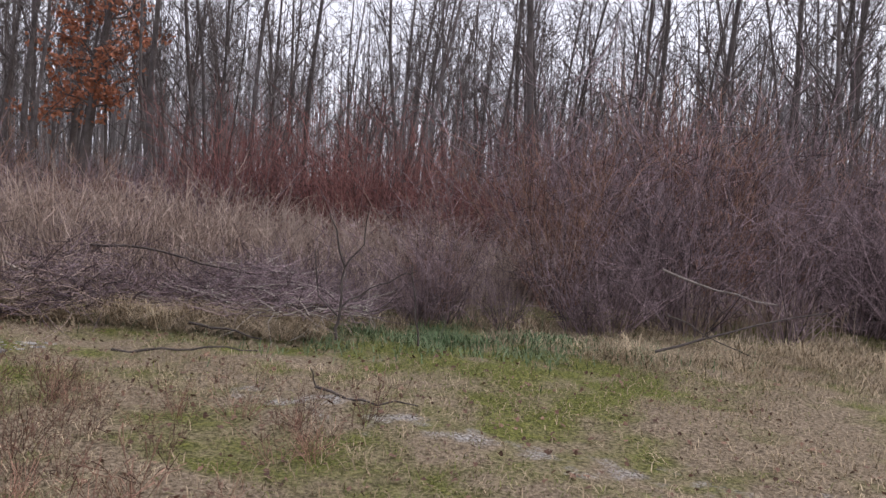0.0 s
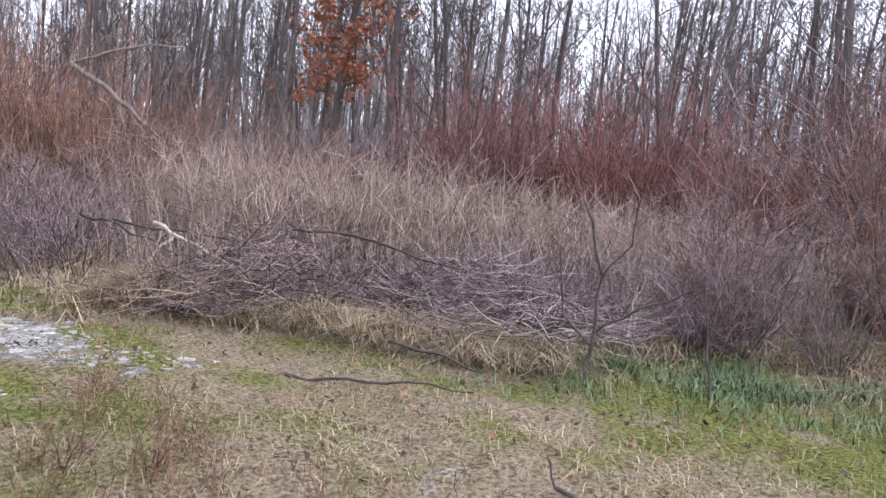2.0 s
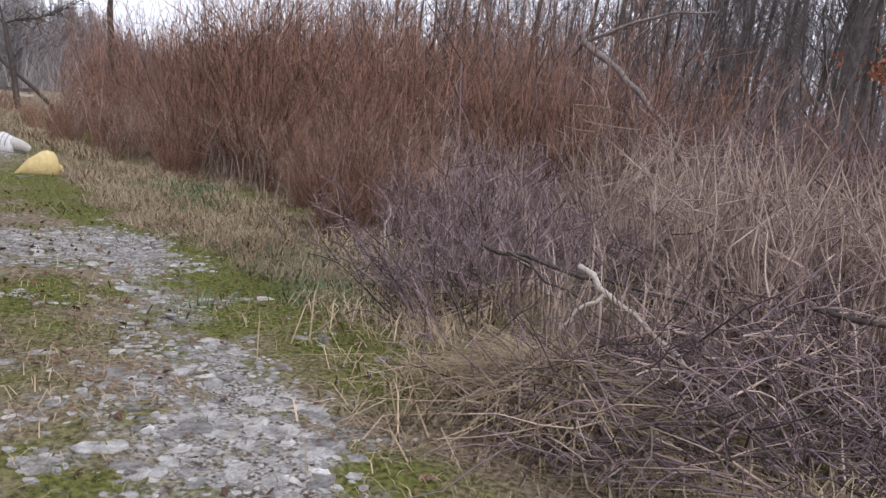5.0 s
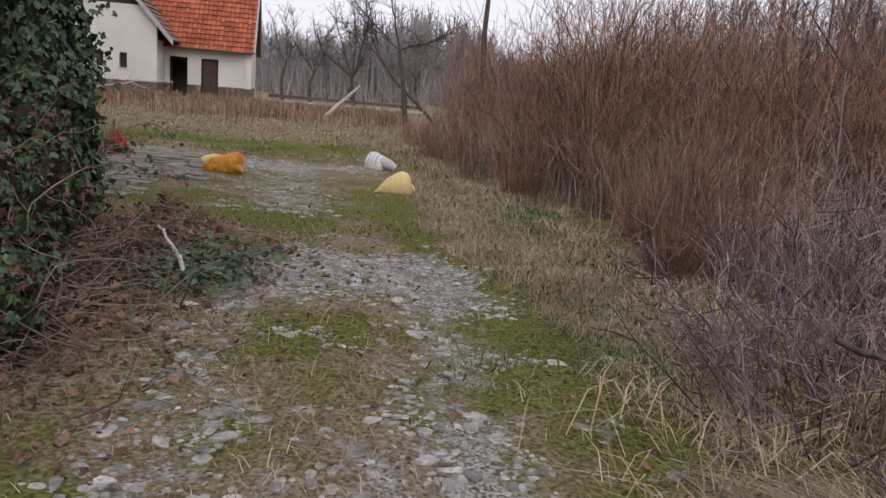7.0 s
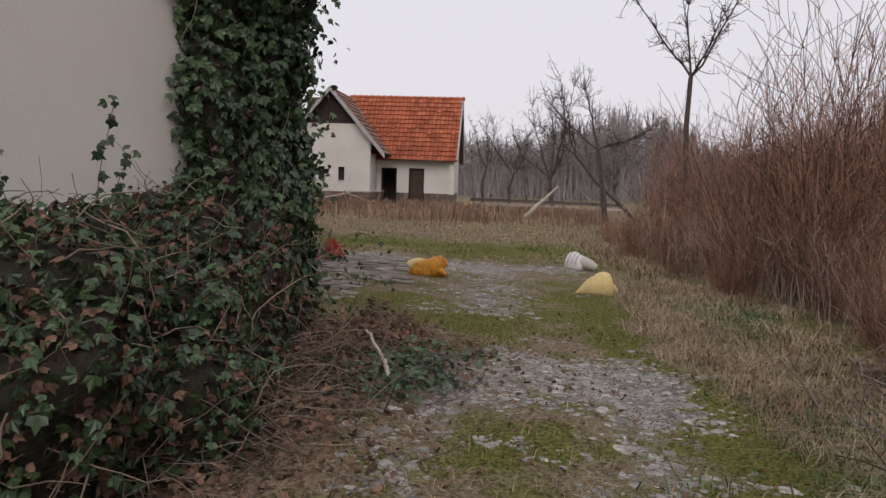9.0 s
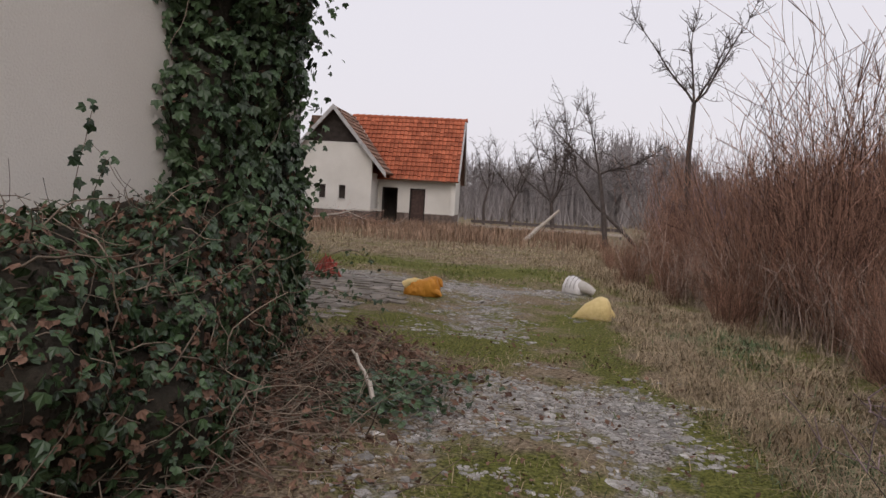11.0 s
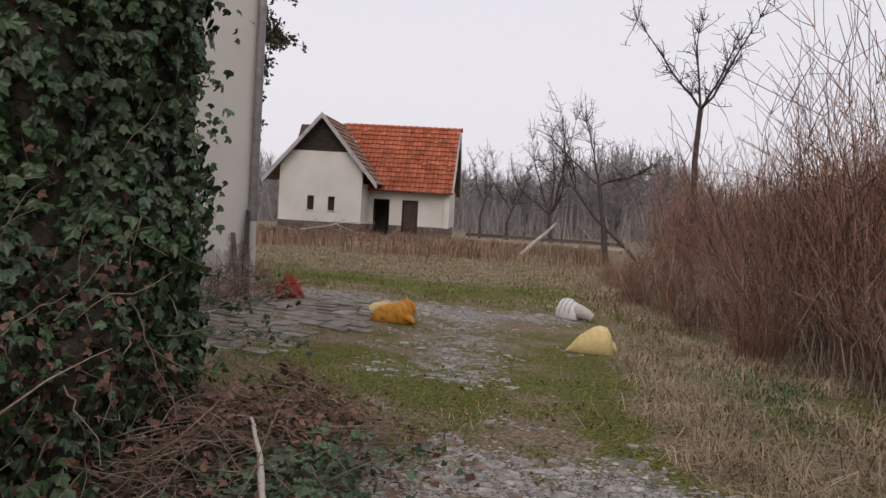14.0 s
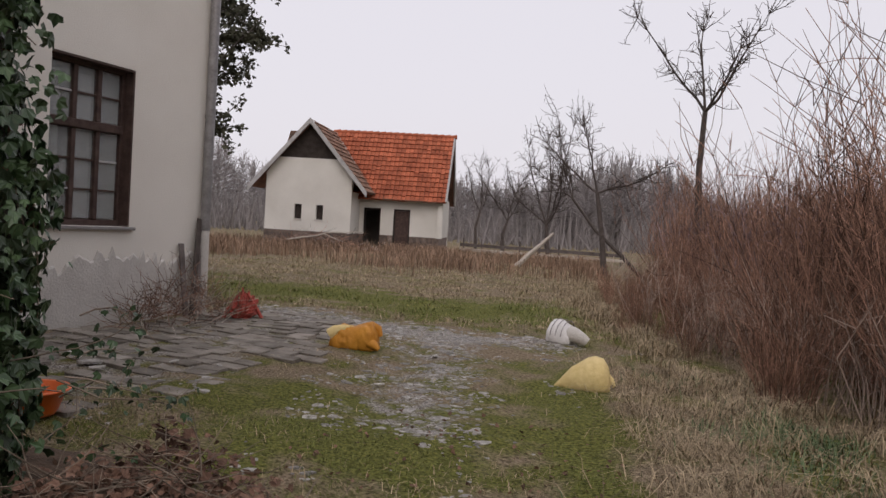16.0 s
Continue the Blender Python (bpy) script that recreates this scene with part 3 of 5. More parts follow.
    for k in range(3):
        bm.faces.new((fv[k], bv[k], bv[(k + 1) % 3], fv[(k + 1) % 3]))
    part("gable_boarding", bm, M_DARKBOARD, h, "dark boarding in the gable top")
    for w in (w1, w2):
        wd = part("window", boxes((w[0], w[1], WY + 0.18, WY + 0.22, wz[0], wz[1])), M_DARKBOARD, h, "small dark blank window")
        part("sill", boxes((w[0] - 0.04, w[1] + 0.04, WY - 0.05, WY + 0.1, wz[0] - 0.05, wz[0] - 0.002)), M_RENDER, wd)
    for d in (d1, d2):
        dd = part("door_frame", boxes((d[0], d[0] + 0.08, YF + 0.1, YF + 0.22, 0.02, dh), (d[1] - 0.08, d[1], YF + 0.1, YF + 0.22, 0.02, dh), (d[0] + 0.08, d[1] - 0.08, YF + 0.1, YF + 0.22, dh - 0.09, dh)), M_DARKBOARD, h, "dark doorway frame")
        part("doorstep", boxes((d[0] - 0.15, d[1] + 0.15, YF - 0.35, YF + 0.1, -0.1, 0.06), bevel=0.02), M_RENDER, h)
    lf = boxes((d2[0] + 0.09, d2[1] - 0.09, YF + 0.13, YF + 0.18, 0.04, dh - 0.1))
    part("door", lf, M_FRAME, h, "brown plank door standing shut")
    # back and floor behind the doorways, coloured dark for indoor shade
    part("room_back", boxes((X0 + th, X1 - th, YF + 2.5, YF + 2.6, 0, ev)), M_ROOMSHADE, h)
    part("room_floor", boxes((X0 + th, X1 - th, YF + 0.1, YF + 2.5, -0.1, 0.04)), M_ROOMSHADE, h)
    part("ceiling_boards", boxes((X0, X1, YF + 0.05, YB, ev, ev + 0.05)), M_DARKBOARD, h)
    # stone plinth in separate blocks
    def plinth(xa, xb, y):
        x = xa
        for z0, z1 in ((-0.1, 0.2), (0.2, 0.5), (0.5, 0.82)):
            x = xa
            while x < xb - 0.05:
                w = min(U(0.3, 0.6), xb - x)
                if xb - x - w < 0.15:
                    w = xb - x
                d = U(0.0, 0.05)
                part("stone", boxes((x + 0.012, x + w - 0.012, y - 0.05 - d, y + 0.12, z0 + 0.01, z1 - 0.01)), M_RUBBLE, h)
                x += w
    plinth(WX0, WX1, WY)
    plinth(WX1, d1[0], YF)
    plinth(d1[1], d2[0], YF)
    plinth(d2[1], X1, YF)
    part("plinth_core", boxes((WX0, WX1, WY + 0.02, WY + 0.3, -0.1, pl), (WX1 - 0.3, WX1 - 0.002, WY + 0.3, YF + 0.3, -0.1, pl), (d1[1], d2[0], YF + 0.02, YF + th, -0.1, pl), (d2[1], X1, YF + 0.02, YF + th, -0.1, pl), (X1 - th, X1, YF + th, YB, -0.1, pl), (X0, X0 + 0.3, WY + 0.3, YB, -0.1, pl)), M_RUBBLE, h)
    # roofs
    up_f = (0, ym - YF + 0.45, rz - ev + 0.25)
    L = math.hypot(up_f[1], up_f[2])
    roof_slope("roof", h, (xm, YF - 0.45, ev - 0.25), (1, 0, 0), up_f, lambda q: X1 + 0.3 - xm, L, M_TILE)
    bm = bmesh.new()
    for a, b in (((X0 - 0.3, YF - 0.45, ev - 0.27), (X1 + 0.3, ym, rz - 0.02)), ((X0 - 0.3, YB + 0.5, ev - 0.27), (X1 + 0.3, ym, rz - 0.02))):
        q = [bm.verts.new(p) for p in ((a[0], a[1], a[2]), (b[0], a[1], a[2]), (b[0], b[1], b[2]), (a[0], b[1], b[2]))]
        bm.faces.new(q)
    bmesh.ops.solidify(bm, geom=bm.faces[:], thickness=0.06)
    part("roof_deck", bm, M_TILEOLD, h)
    run = ym - (WY - 0.35)
    su = (half + 0.75, 0, rz - ev)
    SL = math.hypot(su[0], su[2])
    # wing slopes: eave in front, ridge at the top, running back to the valley
    roof_slope("wing_roof", h, (xm + half + 0.75, WY - 0.35, ev), (0, 1, 0), (-su[0], 0, su[2]), lambda q: (YF - 0.45 - WY + 0.35) + 0.25 + q * (ym - YF + 0.3), SL, M_TILEOLD)
    bm = bmesh.new()
    for s in (1, -1):
        q = [bm.verts.new(p) for p in ((xm + s * (half + 0.75), WY - 0.35, ev - 0.02), (xm, WY - 0.35, rz - 0.02), (xm, ym, rz - 0.02), (xm + s * (half + 0.75), YF - 0.3, ev - 0.02))]
        bm.faces.new(q)
    bmesh.ops.solidify(bm, geom=bm.faces[:], thickness=0.06)
    part("wing_roof_deck", bm, M_TILEOLD, h)
    for s in (1, -1):
        bm = bmesh.new()
        yb0, yb1 = WY - 0.42, WY - 0.36
        q = []
        for y in (yb0, yb1):
            for (px, pz) in ((xm + s * (half + 0.85), ev - 0.26), (xm, rz - 0.16), (xm, rz + 0.12), (xm + s * (half + 0.85), ev + 0.04)):
                q.append(bm.verts.new((px, y, pz)))
        bm.faces.new(q[:4]), bm.faces.new(q[4:][::-1])
        for k in range(4):
            bm.faces.new((q[k], q[4 + k], q[4 + (k + 1) % 4], q[(k + 1) % 4]))
        part("bargeboard", bm, M_BOARD, h, "weathered grey bargeboard")
    t = Tubes()
    t.add([(xm + half + 0.70, YF - 0.42, ev + 0.02), (xm + 0.1, ym, rz + 0.02)], 0.075, 0.075, 6)
    t.put("valley_strip", M_BOARD, h)
    t = Tubes()
    t.add([(X1 + 0.32, YF - 0.5, ev - 0.22), (X1 + 0.32, ym, rz + 0.05), (X1 + 0.32, YB + 0.5, ev - 0.22)], 0.07, 0.07, 5)
    t.put("verge_board", M_BOARD, h)
    x = xm
    while x < X1 + 0.2:
        t = Tubes()
        t.add([(x, ym, rz + 0.05), (x + 0.2, ym, rz + 0.06), (x + 0.39, ym, rz + 0.08)], 0.10, 0.13, 7)
        t.put("ridge_tile", M_TILE, h)
        x += 0.37
    t = Tubes()
    t.add([(WX1 + 0.4, YF - 0.52, ev - 0.2), (X1 - 1.0, YF - 0.52, ev - 0.24), (X1 + 0.2, YF - 0.5, ev - 0.25)], 0.05, 0.05, 6)
    t.put("gutter", M_TILEOLD, h)
    part("corner_post", boxes((X1 - 0.12, X1 + 0.16, YF - 0.22, YF - 0.002, 0.8, ev - 0.05)), M_PLASTER2, h)


house()

# ---------------------------------------------------------------- woods and scrub
def tree_thing(seed, tall, r0, label, limbs=26, spread=0.62, clear=0.25, mat=None):
    """A bare tree: tapered trunk, limbs and twigs."""
    global rng
    rng = np.random.default_rng(seed)
    tr = thing("tree", label, "tree", "bare trees of the wood")
    t = Tubes()
    trunk = t.add(bend((0, 0, -0.3), (U(-0.05, 0.05), U(-0.05, 0.05), 1), tall, 10, 0.035, 0.02), r0, 0.02, 6)
    t.put("trunk", mat or M_BARK, tr)
    c = Tubes()
    for k in range(limbs):
        q = U(clear, 0.96)
        i = q * 9
        p = trunk[int(i)] + (trunk[min(9, int(i) + 1)] - trunk[int(i)]) * (i % 1)
        a = U(0, 6.28)
        ln = tall * U(0.10, 0.26) * (1.25 - 0.7 * q)
        limb = c.add(bend(p, (math.cos(a) * spread, math.sin(a) * spread, U(0.45, 1.0)), ln, 5, 0.10, 0.05), r0 * 0.32 * (1.15 - q), 0.006, 4)
        for m in range(5):
            pp = limb[int(rng.integers(1, 5))]
            tw = c.add(bend(pp, rng.normal(0, 0.6, 3) + np.array([0, 0, 0.7]), ln * U(0.25, 0.6), 4, 0.14), 0.011, 0.004, 3)
            for m2 in range(2):
                c.add(bend(tw[int(rng.integers(1, 4))], rng.normal(0, 0.6, 3) + np.array([0, 0, 0.5]), ln * U(0.12, 0.3), 3, 0.14), 0.007, 0.003, 3)
    c.put("crown", mat or M_BARK, tr)
    return tr


def scatter_copies(proto, spots):
    for k, (x, y, s, a) in enumerate(spots):
        m = pose(x, y, gz(x, y), 0, 0, a)
        if k == 0:
            proto.matrix_basis = m @ Matrix.Diagonal((s, s, s, 1))
        else:
            o = copy_thing(proto, m)
            o.matrix_basis = m @ Matrix.Diagonal((s, s, s, 1))


def in_woods(x, y):
    return x > 11.5 + 0.0 * y if y < 12 else x > 11.5 - 0.55 * (y - 12)


def build_woods():
    pr = np.random.default_rng(21)
    spots = [[] for _ in range(6)]
    placed = []
    tries = 0
    while len(placed) < 285 and tries < 9000:
        tries += 1
        x, y = pr.uniform(10, 40), pr.uniform(-28, 46)
        if not in_woods(x, y) or (pr.random() > 1.25 - 0.022 * (x - 10) and x > 14):
            continue
        if any((x - a) ** 2 + (y - b) ** 2 < 1.5 for a, b in placed):
            continue
        placed.append((x, y))
        spots[pr.integers(0, 6)].append((x, y, pr.uniform(0.8, 1.2), pr.uniform(0, 360)))
    for k in range(6):
        p = tree_thing(100 + k, (13, 12, 14, 11, 13, 12)[k], (0.085, 0.065, 0.10, 0.055, 0.08, 0.05)[k], "slender bare grey-brown tree in the wood", limbs=24, clear=(0.3, 0.25, 0.4, 0.2, 0.3, 0.25)[k])
        scatter_copies(p, spots[k])


build_woods()


def far_woods():
    """Bare woods far behind, haze put into their colour: countless twiggy round-topped crowns, and slender poles to the
    east.
    """
    r = np.random.default_rng(5)
    n, m = 700, 90
    w = np.radians(r.uniform(50, 152, n))
    d = r.uniform(78, 135, n)
    h = (6.2 + 2.6 * np.sin(w * 11 + 1.0) + 1.6 * np.sin(w * 23)) * r.uniform(0.75, 1.15, n) + (d - 78) * 0.05
    p = np.stack([d * np.cos(w), d * np.sin(w), np.full(n, -0.3)], 1)
    top = p + np.stack([r.normal(0, 0.4, n), r.normal(0, 0.4, n), h], 1)
    q = r.uniform(0.10, 0.92, (n, m, 1))
    a = r.uniform(0, 6.28, (n, m))
    reach = h[:, None] * 0.36 * np.sin(math.pi * np.minimum(1, q[..., 0] + 0.12)) ** 0.7 * r.uniform(0.4, 1.1, (n, m))
    b = p[:, None] + (top - p)[:, None] * q
    e = b + np.stack([reach * np.cos(a), reach * np.sin(a), h[:, None] * r.uniform(0.04, 0.2, (n, m))], 2)
    c = b + (e - b) * r.uniform(0.3, 0.9, (n, m, 1))
    c2 = c + r.normal(0, 0.5, (n, m, 3)) + np.array([0, 0, 0.5])
    k = n * m
    A = np.concatenate([p, b.reshape(-1, 3), c.reshape(-1, 3)])
    B = np.concatenate([top, e.reshape(-1, 3), c2.reshape(-1, 3)])
    o = sticks("far_woods", A, B, np.concatenate([np.full(n, 0.09), np.full(k, 0.045), np.full(k, 0.028)]), np.concatenate([np.full(n, 0.02), np.full(k, 0.015), np.full(k, 0.013)]), M_HAZEBARK)
    tagged(o, "bare grey-brown woodland with distance haze in its colour", "woodland", kind="stuff")
    n, m = 3600, 10
    w = np.radians(r.uniform(-65, 82, n))
    d = r.uniform(36, 82, n) + 10 * (w > 1.0)
    h = r.uniform(9, 14, n) * np.where(w > 1.05, 0.75, 1.0)
    p = np.stack([d * np.cos(w), d * np.sin(w), np.full(n, -0.3)], 1)
    top = p + np.stack([r.normal(0, 0.5, n), r.normal(0, 0.5, n), h], 1)
    b = p[:, None] + (top - p)[:, None] * r.uniform(0.1, 0.9, (n, m, 1))
    e = b + np.stack([r.normal(0, 0.8, (n, m)), r.normal(0, 0.8, (n, m)), h[:, None] * r.uniform(0.05, 0.18, (n, m))], 2)
    k = n * m
    o = sticks("far_poles", np.concatenate([p, b.reshape(-1, 3)]), np.concatenate([top, e.reshape(-1, 3)]), np.concatenate([r.uniform(0.04, 0.085, n), np.full(k, 0.028)]), np.concatenate([np.full(n, 0.02), np.full(k, 0.012)]), M_HAZEBARK)
    tagged(o, "slender bare trees deeper in the wood", "woodland", kind="stuff")
    for nm, lo, hi, z in (("far_thicket", 50, 152, 3.4), ("far_undergrowth", -68, 60, 3.0)):
        n = 9000
        w = np.radians(r.uniform(lo, hi, n))
        d = r.uniform(70, 118, n) if lo > 0 else r.uniform(28, 62, n)
        p = np.stack([d * np.cos(w), d * np.sin(w), np.full(n, -0.2)], 1)
        e = p + np.stack([r.normal(0, 0.7, n), r.normal(0, 0.7, n), z * r.uniform(0.4, 1.2, n)], 1)
        tagged(sticks(nm, p, e, np.full(n, 0.07 if lo > 0 else 0.04), np.full(n, 0.02), M_HAZEBARK), "distant leafless undergrowth below the woodland", "undergrowth", kind="stuff")


far_woods()


def shrub_thing(seed, label, mat, stems=75, tall=2.8, fan=0.35, twigs=5, rad=0.008, group="bare shrubs beside the track", foot=0.35, straight=0.06, wild=0.65):
    """A many-stemmed bare shrub: a few stout canes, and the finer growth as its crown."""
    global rng
    rng = np.random.default_rng(seed)
    s = thing("shrub", label, "shrub", group)
    t = Tubes()
    for k in range(stems):
        a = U(0, 6.28)
        f = fan * U(0.1, 1.4)
        r = foot * math.sqrt(U(0, 1))
        ln = tall * U(0.35, 1.05)
        cane = k < 4
        if cane:
            keep, t = t, Tubes()
        st = t.add(bend((r * math.cos(a), r * math.sin(a), -0.05), (math.cos(a) * f + U(-0.15, 0.15), math.sin(a) * f + U(-0.15, 0.15), 1), ln * (1.1 if cane else 1), 5, straight), rad * (1.35 if cane else U(0.6, 1.1)), 0.002, 3)
        if cane:
            t.put("cane", mat, s)
            t = keep
        for m in range(twigs):
            i = int(rng.integers(1, 5))
            t.add(bend(st[i], (st[i] - st[i - 1]) / ln * 3 + rng.normal(0, wild, 3), ln * U(0.12, 0.36), 3, 0.16), rad * 0.5, 0.003, 3)
    t.put("crown", mat, s)
    return s


def build_scrub():
    pr = np.random.default_rng(33)
    red = [[] for _ in range(4)]
    pur = [[] for _ in range(3)]
    tan = [[] for _ in range(3)]
    mar = [[] for _ in range(2)]
    low = [[] for _ in range(3)]
    for k in range(230):
        y = pr.uniform(-13, 26)
        d = pr.uniform(0.0, 1) ** 1.3 * 6.0
        x = float(brush_edge(y)) + 0.5 + d
        a = pr.uniform(0, 360)
        v = pr.uniform(0.75, 1.3)
        if y > 15:
            red[k % 4].append((x, y, min(0.22 + 0.10 * d, 0.8) * v, a))
        elif y > 8:
            red[k % 4].append((x, y, min(0.26 + 0.17 * d, 0.85) * v, a))
        elif y > 3.3:
            if d < 2.4:
                low[k % 3].append((x, y, pr.uniform(0.7, 1.05), a))
            elif pr.random() < 0.45:
                tan[k % 3].append((x, y, pr.uniform(0.7, 1.05), a))
            else:
                red[k % 4].append((x, y, 0.48 * v, a))
        elif y > -0.6 and d < 5.0:
            (low if d < 2.2 else tan)[k % 3].append((x, y, pr.uniform(0.55, 0.95), a))
        elif y > 0.0:
            (mar[k % 2] if pr.random() < 0.55 else pur[k % 3]).append((x, y, pr.uniform(0.5, 0.75), a))
        elif y < -2.4:
            (pur if pr.random() < 0.72 else red)[k % 3].append((x, y, min(0.62 + 0.09 * d, 1.12) * v * 0.92, a))
        else:
            q = pr.random()
            if d < 1.8 or q < 0.35:
                (red if q < 0.15 else pur)[k % 3].append((x, y, pr.uniform(0.36, 0.58), a))
            else:
                (tan[k % 3] if d < 3.2 else mar[k % 2]).append((x, y, pr.uniform(0.62, 0.95), a))
    for k in range(24):
        y = pr.uniform(-5, 4.5)
        mar[k % 2].append((pr.uniform(8.6, 11.2), y, pr.uniform(0.7, 1.0), pr.uniform(0, 360)))
    for k in range(16):
        y = pr.uniform(-12, -2.6)
        pur[k % 3].append((float(brush_edge(y)) + pr.uniform(0.5, 3.0), y, pr.uniform(0.55, 1.0), pr.uniform(0, 360)))
    # the tall clump beside the bend of the track
    for x, y, s in ((1.1, 13.4, 1.15), (1.9, 14.0, 1.35), (2.3, 12.6, 1.25), (1.9, 11.6, 0.9), (2.9, 13.2, 1.3), (3.1, 9.8, 0.72), (3.7, 10.8, 0.85)):
        red[0].append((x, y, s, pr.uniform(0, 360)))
    for k in range(22):
        y = pr.uniform(6.5, 17)
        red[k % 4].append((float(brush_edge(y)) + pr.uniform(0.1, 1.6), y, pr.uniform(0.22, 0.5), pr.uniform(0, 360)))
    for k in range(4):
        scatter_copies(shrub_thing(200 + k, "russet-brown leafless shrub of upright whips", M_RED, 64, 3.2, 0.42, 7, 0.0095, straight=0.075, wild=0.3), red[k])
    for k in range(2):
        scatter_copies(shrub_thing(210 + k, "dark maroon leafless shrub of fine whips", M_MAROON, 66, 3.0, 0.4, 7, 0.0095, straight=0.08, wild=0.35), mar[k])
    for k in range(3):
        scatter_copies(shrub_thing(220 + k, "purple-grey leafless shrub with tangled twigs", M_PURPLE, 52, 3.2, 0.6, 8, 0.0125, straight=0.14), pur[k])
    for k in range(3):
        scatter_copies(shrub_thing(240 + k, "dry tan stalks of dead tall weeds", M_TAN, 62, 1.7, 0.45, 5, 0.009, "dead tall weeds", 0.6, 0.13), tan[k])
    for k in range(3):
        scatter_copies(shrub_thing(260 + k, "low tangled purple-brown bramble twigs", M_PURPLE, 70, 1.15, 1.1, 6, 0.009, "low brambles", 0.7, 0.22), low[k])

    # the growth behind, too thick to tell one bush from the next
    for mat, n, lo, hi, tall, off in ((M_RED, 1300, 9, 17, 2.7, 2.2), (M_TAN, 700, 8, 18, 1.3, 0.6), (M_RED, 3400, 13, 34, 4.0, 2.8), (M_PURPLE, 1000, 9, 30, 3.4, 2.6), (M_MAROON, 3000, -5, 4.5, 2.1, 5.2), (M_PURPLE, 3000, -15, -2, 2.6, 3.2), (M_PURPLE, 1900, 2.5, 10, 1.8, 4.0), (M_TAN, 2000, -3, 5, 1.25, 1.6)):
        y = pr.uniform(lo, hi, n)
        x = brush_edge(y) + off + pr.uniform(0, 4.0 if mat == M_TAN else 7.5, n)
        h = tall * pr.uniform(0.35, 1.1, n) * (0.85 + 0.2 * np.sin(1.3 * x + 0.9 * y) * np.sin(0.8 * y))
        p = np.stack([x, y, height(x, y) - 0.05], 1)
        mid = p + np.stack([pr.normal(0, 0.16, n) * h, pr.normal(0, 0.16, n) * h, h * 0.55], 1)
        top = mid + np.stack([pr.normal(0, 0.15, n) * h, pr.normal(0, 0.15, n) * h, h * 0.45], 1)
        f = pr.uniform(0.1, 0.9, (n, 5, 1))
        b = (mid[:, None] + (top - mid)[:, None] * f).reshape(-1, 3)
        e = b + pr.normal(0, 0.16, b.shape) + np.array([0, 0, 0.18])
        k = len(b)
        o = sticks("back_scrub", np.concatenate([p, mid, b]), np.concatenate([mid, top, e]), np.concatenate([np.full(n, 0.010), np.full(n, 0.0075), np.full(k, 0.005)]), np.concatenate([np.full(n, 0.0075), np.full(n, 0.003), np.full(k, 0.0025)]), mat)
        tagged(o, "leafless scrub crowded behind the nearer bushes", "scrub", kind="stuff")


build_scrub()


def leafy(name, label, category, at, trunk_pts, r0, limbs, leaf_mat, n_leaf, size, crown_r, group=""):
    tr = thing(name, label, category, group, at=at)
    t = Tubes()
    tp = t.add(trunk_pts, r0, r0 * 0.35, 7)
    t.put("trunk", M_BARK, tr)
    c = Tubes()
    ends = []
    for k in range(limbs):
        p = tp[int(rng.integers(len(tp) // 3, len(tp)))]
        a = U(0, 6.28)
        lb = c.add(bend(p, (math.cos(a), math.sin(a), U(0.1, 0.9)), crown_r * U(0.5, 1.1), 6, 0.15), r0 * 0.25, 0.008, 4)
        ends += list(lb[2:])
        for m in range(3):
            ends += list(c.add(bend(lb[int(rng.integers(2, 6))], rng.normal(0, 0.7, 3), crown_r * 0.3, 4, 0.15), 0.012, 0.004, 3))
    c.put("crown", M_BARK, tr)
    ends = np.array(ends)
    if n_leaf:
        pk = ends[rng.integers(0, len(ends), n_leaf)] + rng.normal(0, 0.11, (n_leaf, 3))
        leaves("foliage", pk, rng.normal(0, 1, (n_leaf, 3)), rng.uniform(0.6, 1.2, n_leaf) * size, leaf_mat, tr)
    return tr


rng = np.random.default_rng(400)
leafy("oak_tree", "oak tree holding rust-red dead leaves", "tree", (17.0, 12.8, 0), bend((0, 0, -0.2), (0, 0, 1), 11, 9, 0.03), 0.17, 26, M_OAKLEAF, 2600, 0.15, 2.3)
leafy("oak_tree", "oak tree holding sparse rust-red dead leaves", "tree", (18.5, 14.2, 0), bend((0, 0, -0.2), (0, 0, 1), 11, 9, 0.03), 0.14, 22, M_OAKLEAF, 1500, 0.15, 2.0)
leafy("evergreen_tree", "dull dark leafy tree behind the building corner", "tree", (-18.5, 25.1, 0), bend((0, 0, -0.2), (0, 0, 1), 12, 9, 0.03), 0.2, 46, M_DARKLEAF, 9000, 0.17, 3.2)


def orchard_tree(at, trunk_pts, r0, limbs, label, reach):
    tr = thing("fruit_tree", label, "tree", at=at)
    t = Tubes()
    tp = t.add(trunk_pts, r0, r0 * 0.6, 7)
    t.put("trunk", M_DARKWOOD, tr)
    c = Tubes()
    for d, ln in limbs:
        lb = c.add(bend(tp[-1], d, ln, 8, 0.10, 0.05), r0 * 0.36, 0.012, 5)
        for k in range(26):
            i = int(rng.integers(1, 8))
            sub = c.add(bend(lb[i], (lb[i] - lb[i - 1]) * 2 + rng.normal(0, 0.45, 3), reach * U(0.3, 1.0), 5, 0.16, 0.04), 0.016, 0.008, 3)
            for m in range(4):
                c.add(bend(sub[int(rng.integers(1, 5))], rng.normal(0, 0.6, 3) + np.array([0, 0, 0.3]), reach * U(0.12, 0.4), 3, 0.15), 0.009, 0.006, 3)
    c.put("crown", M_DARKWOOD, tr)
    return tr


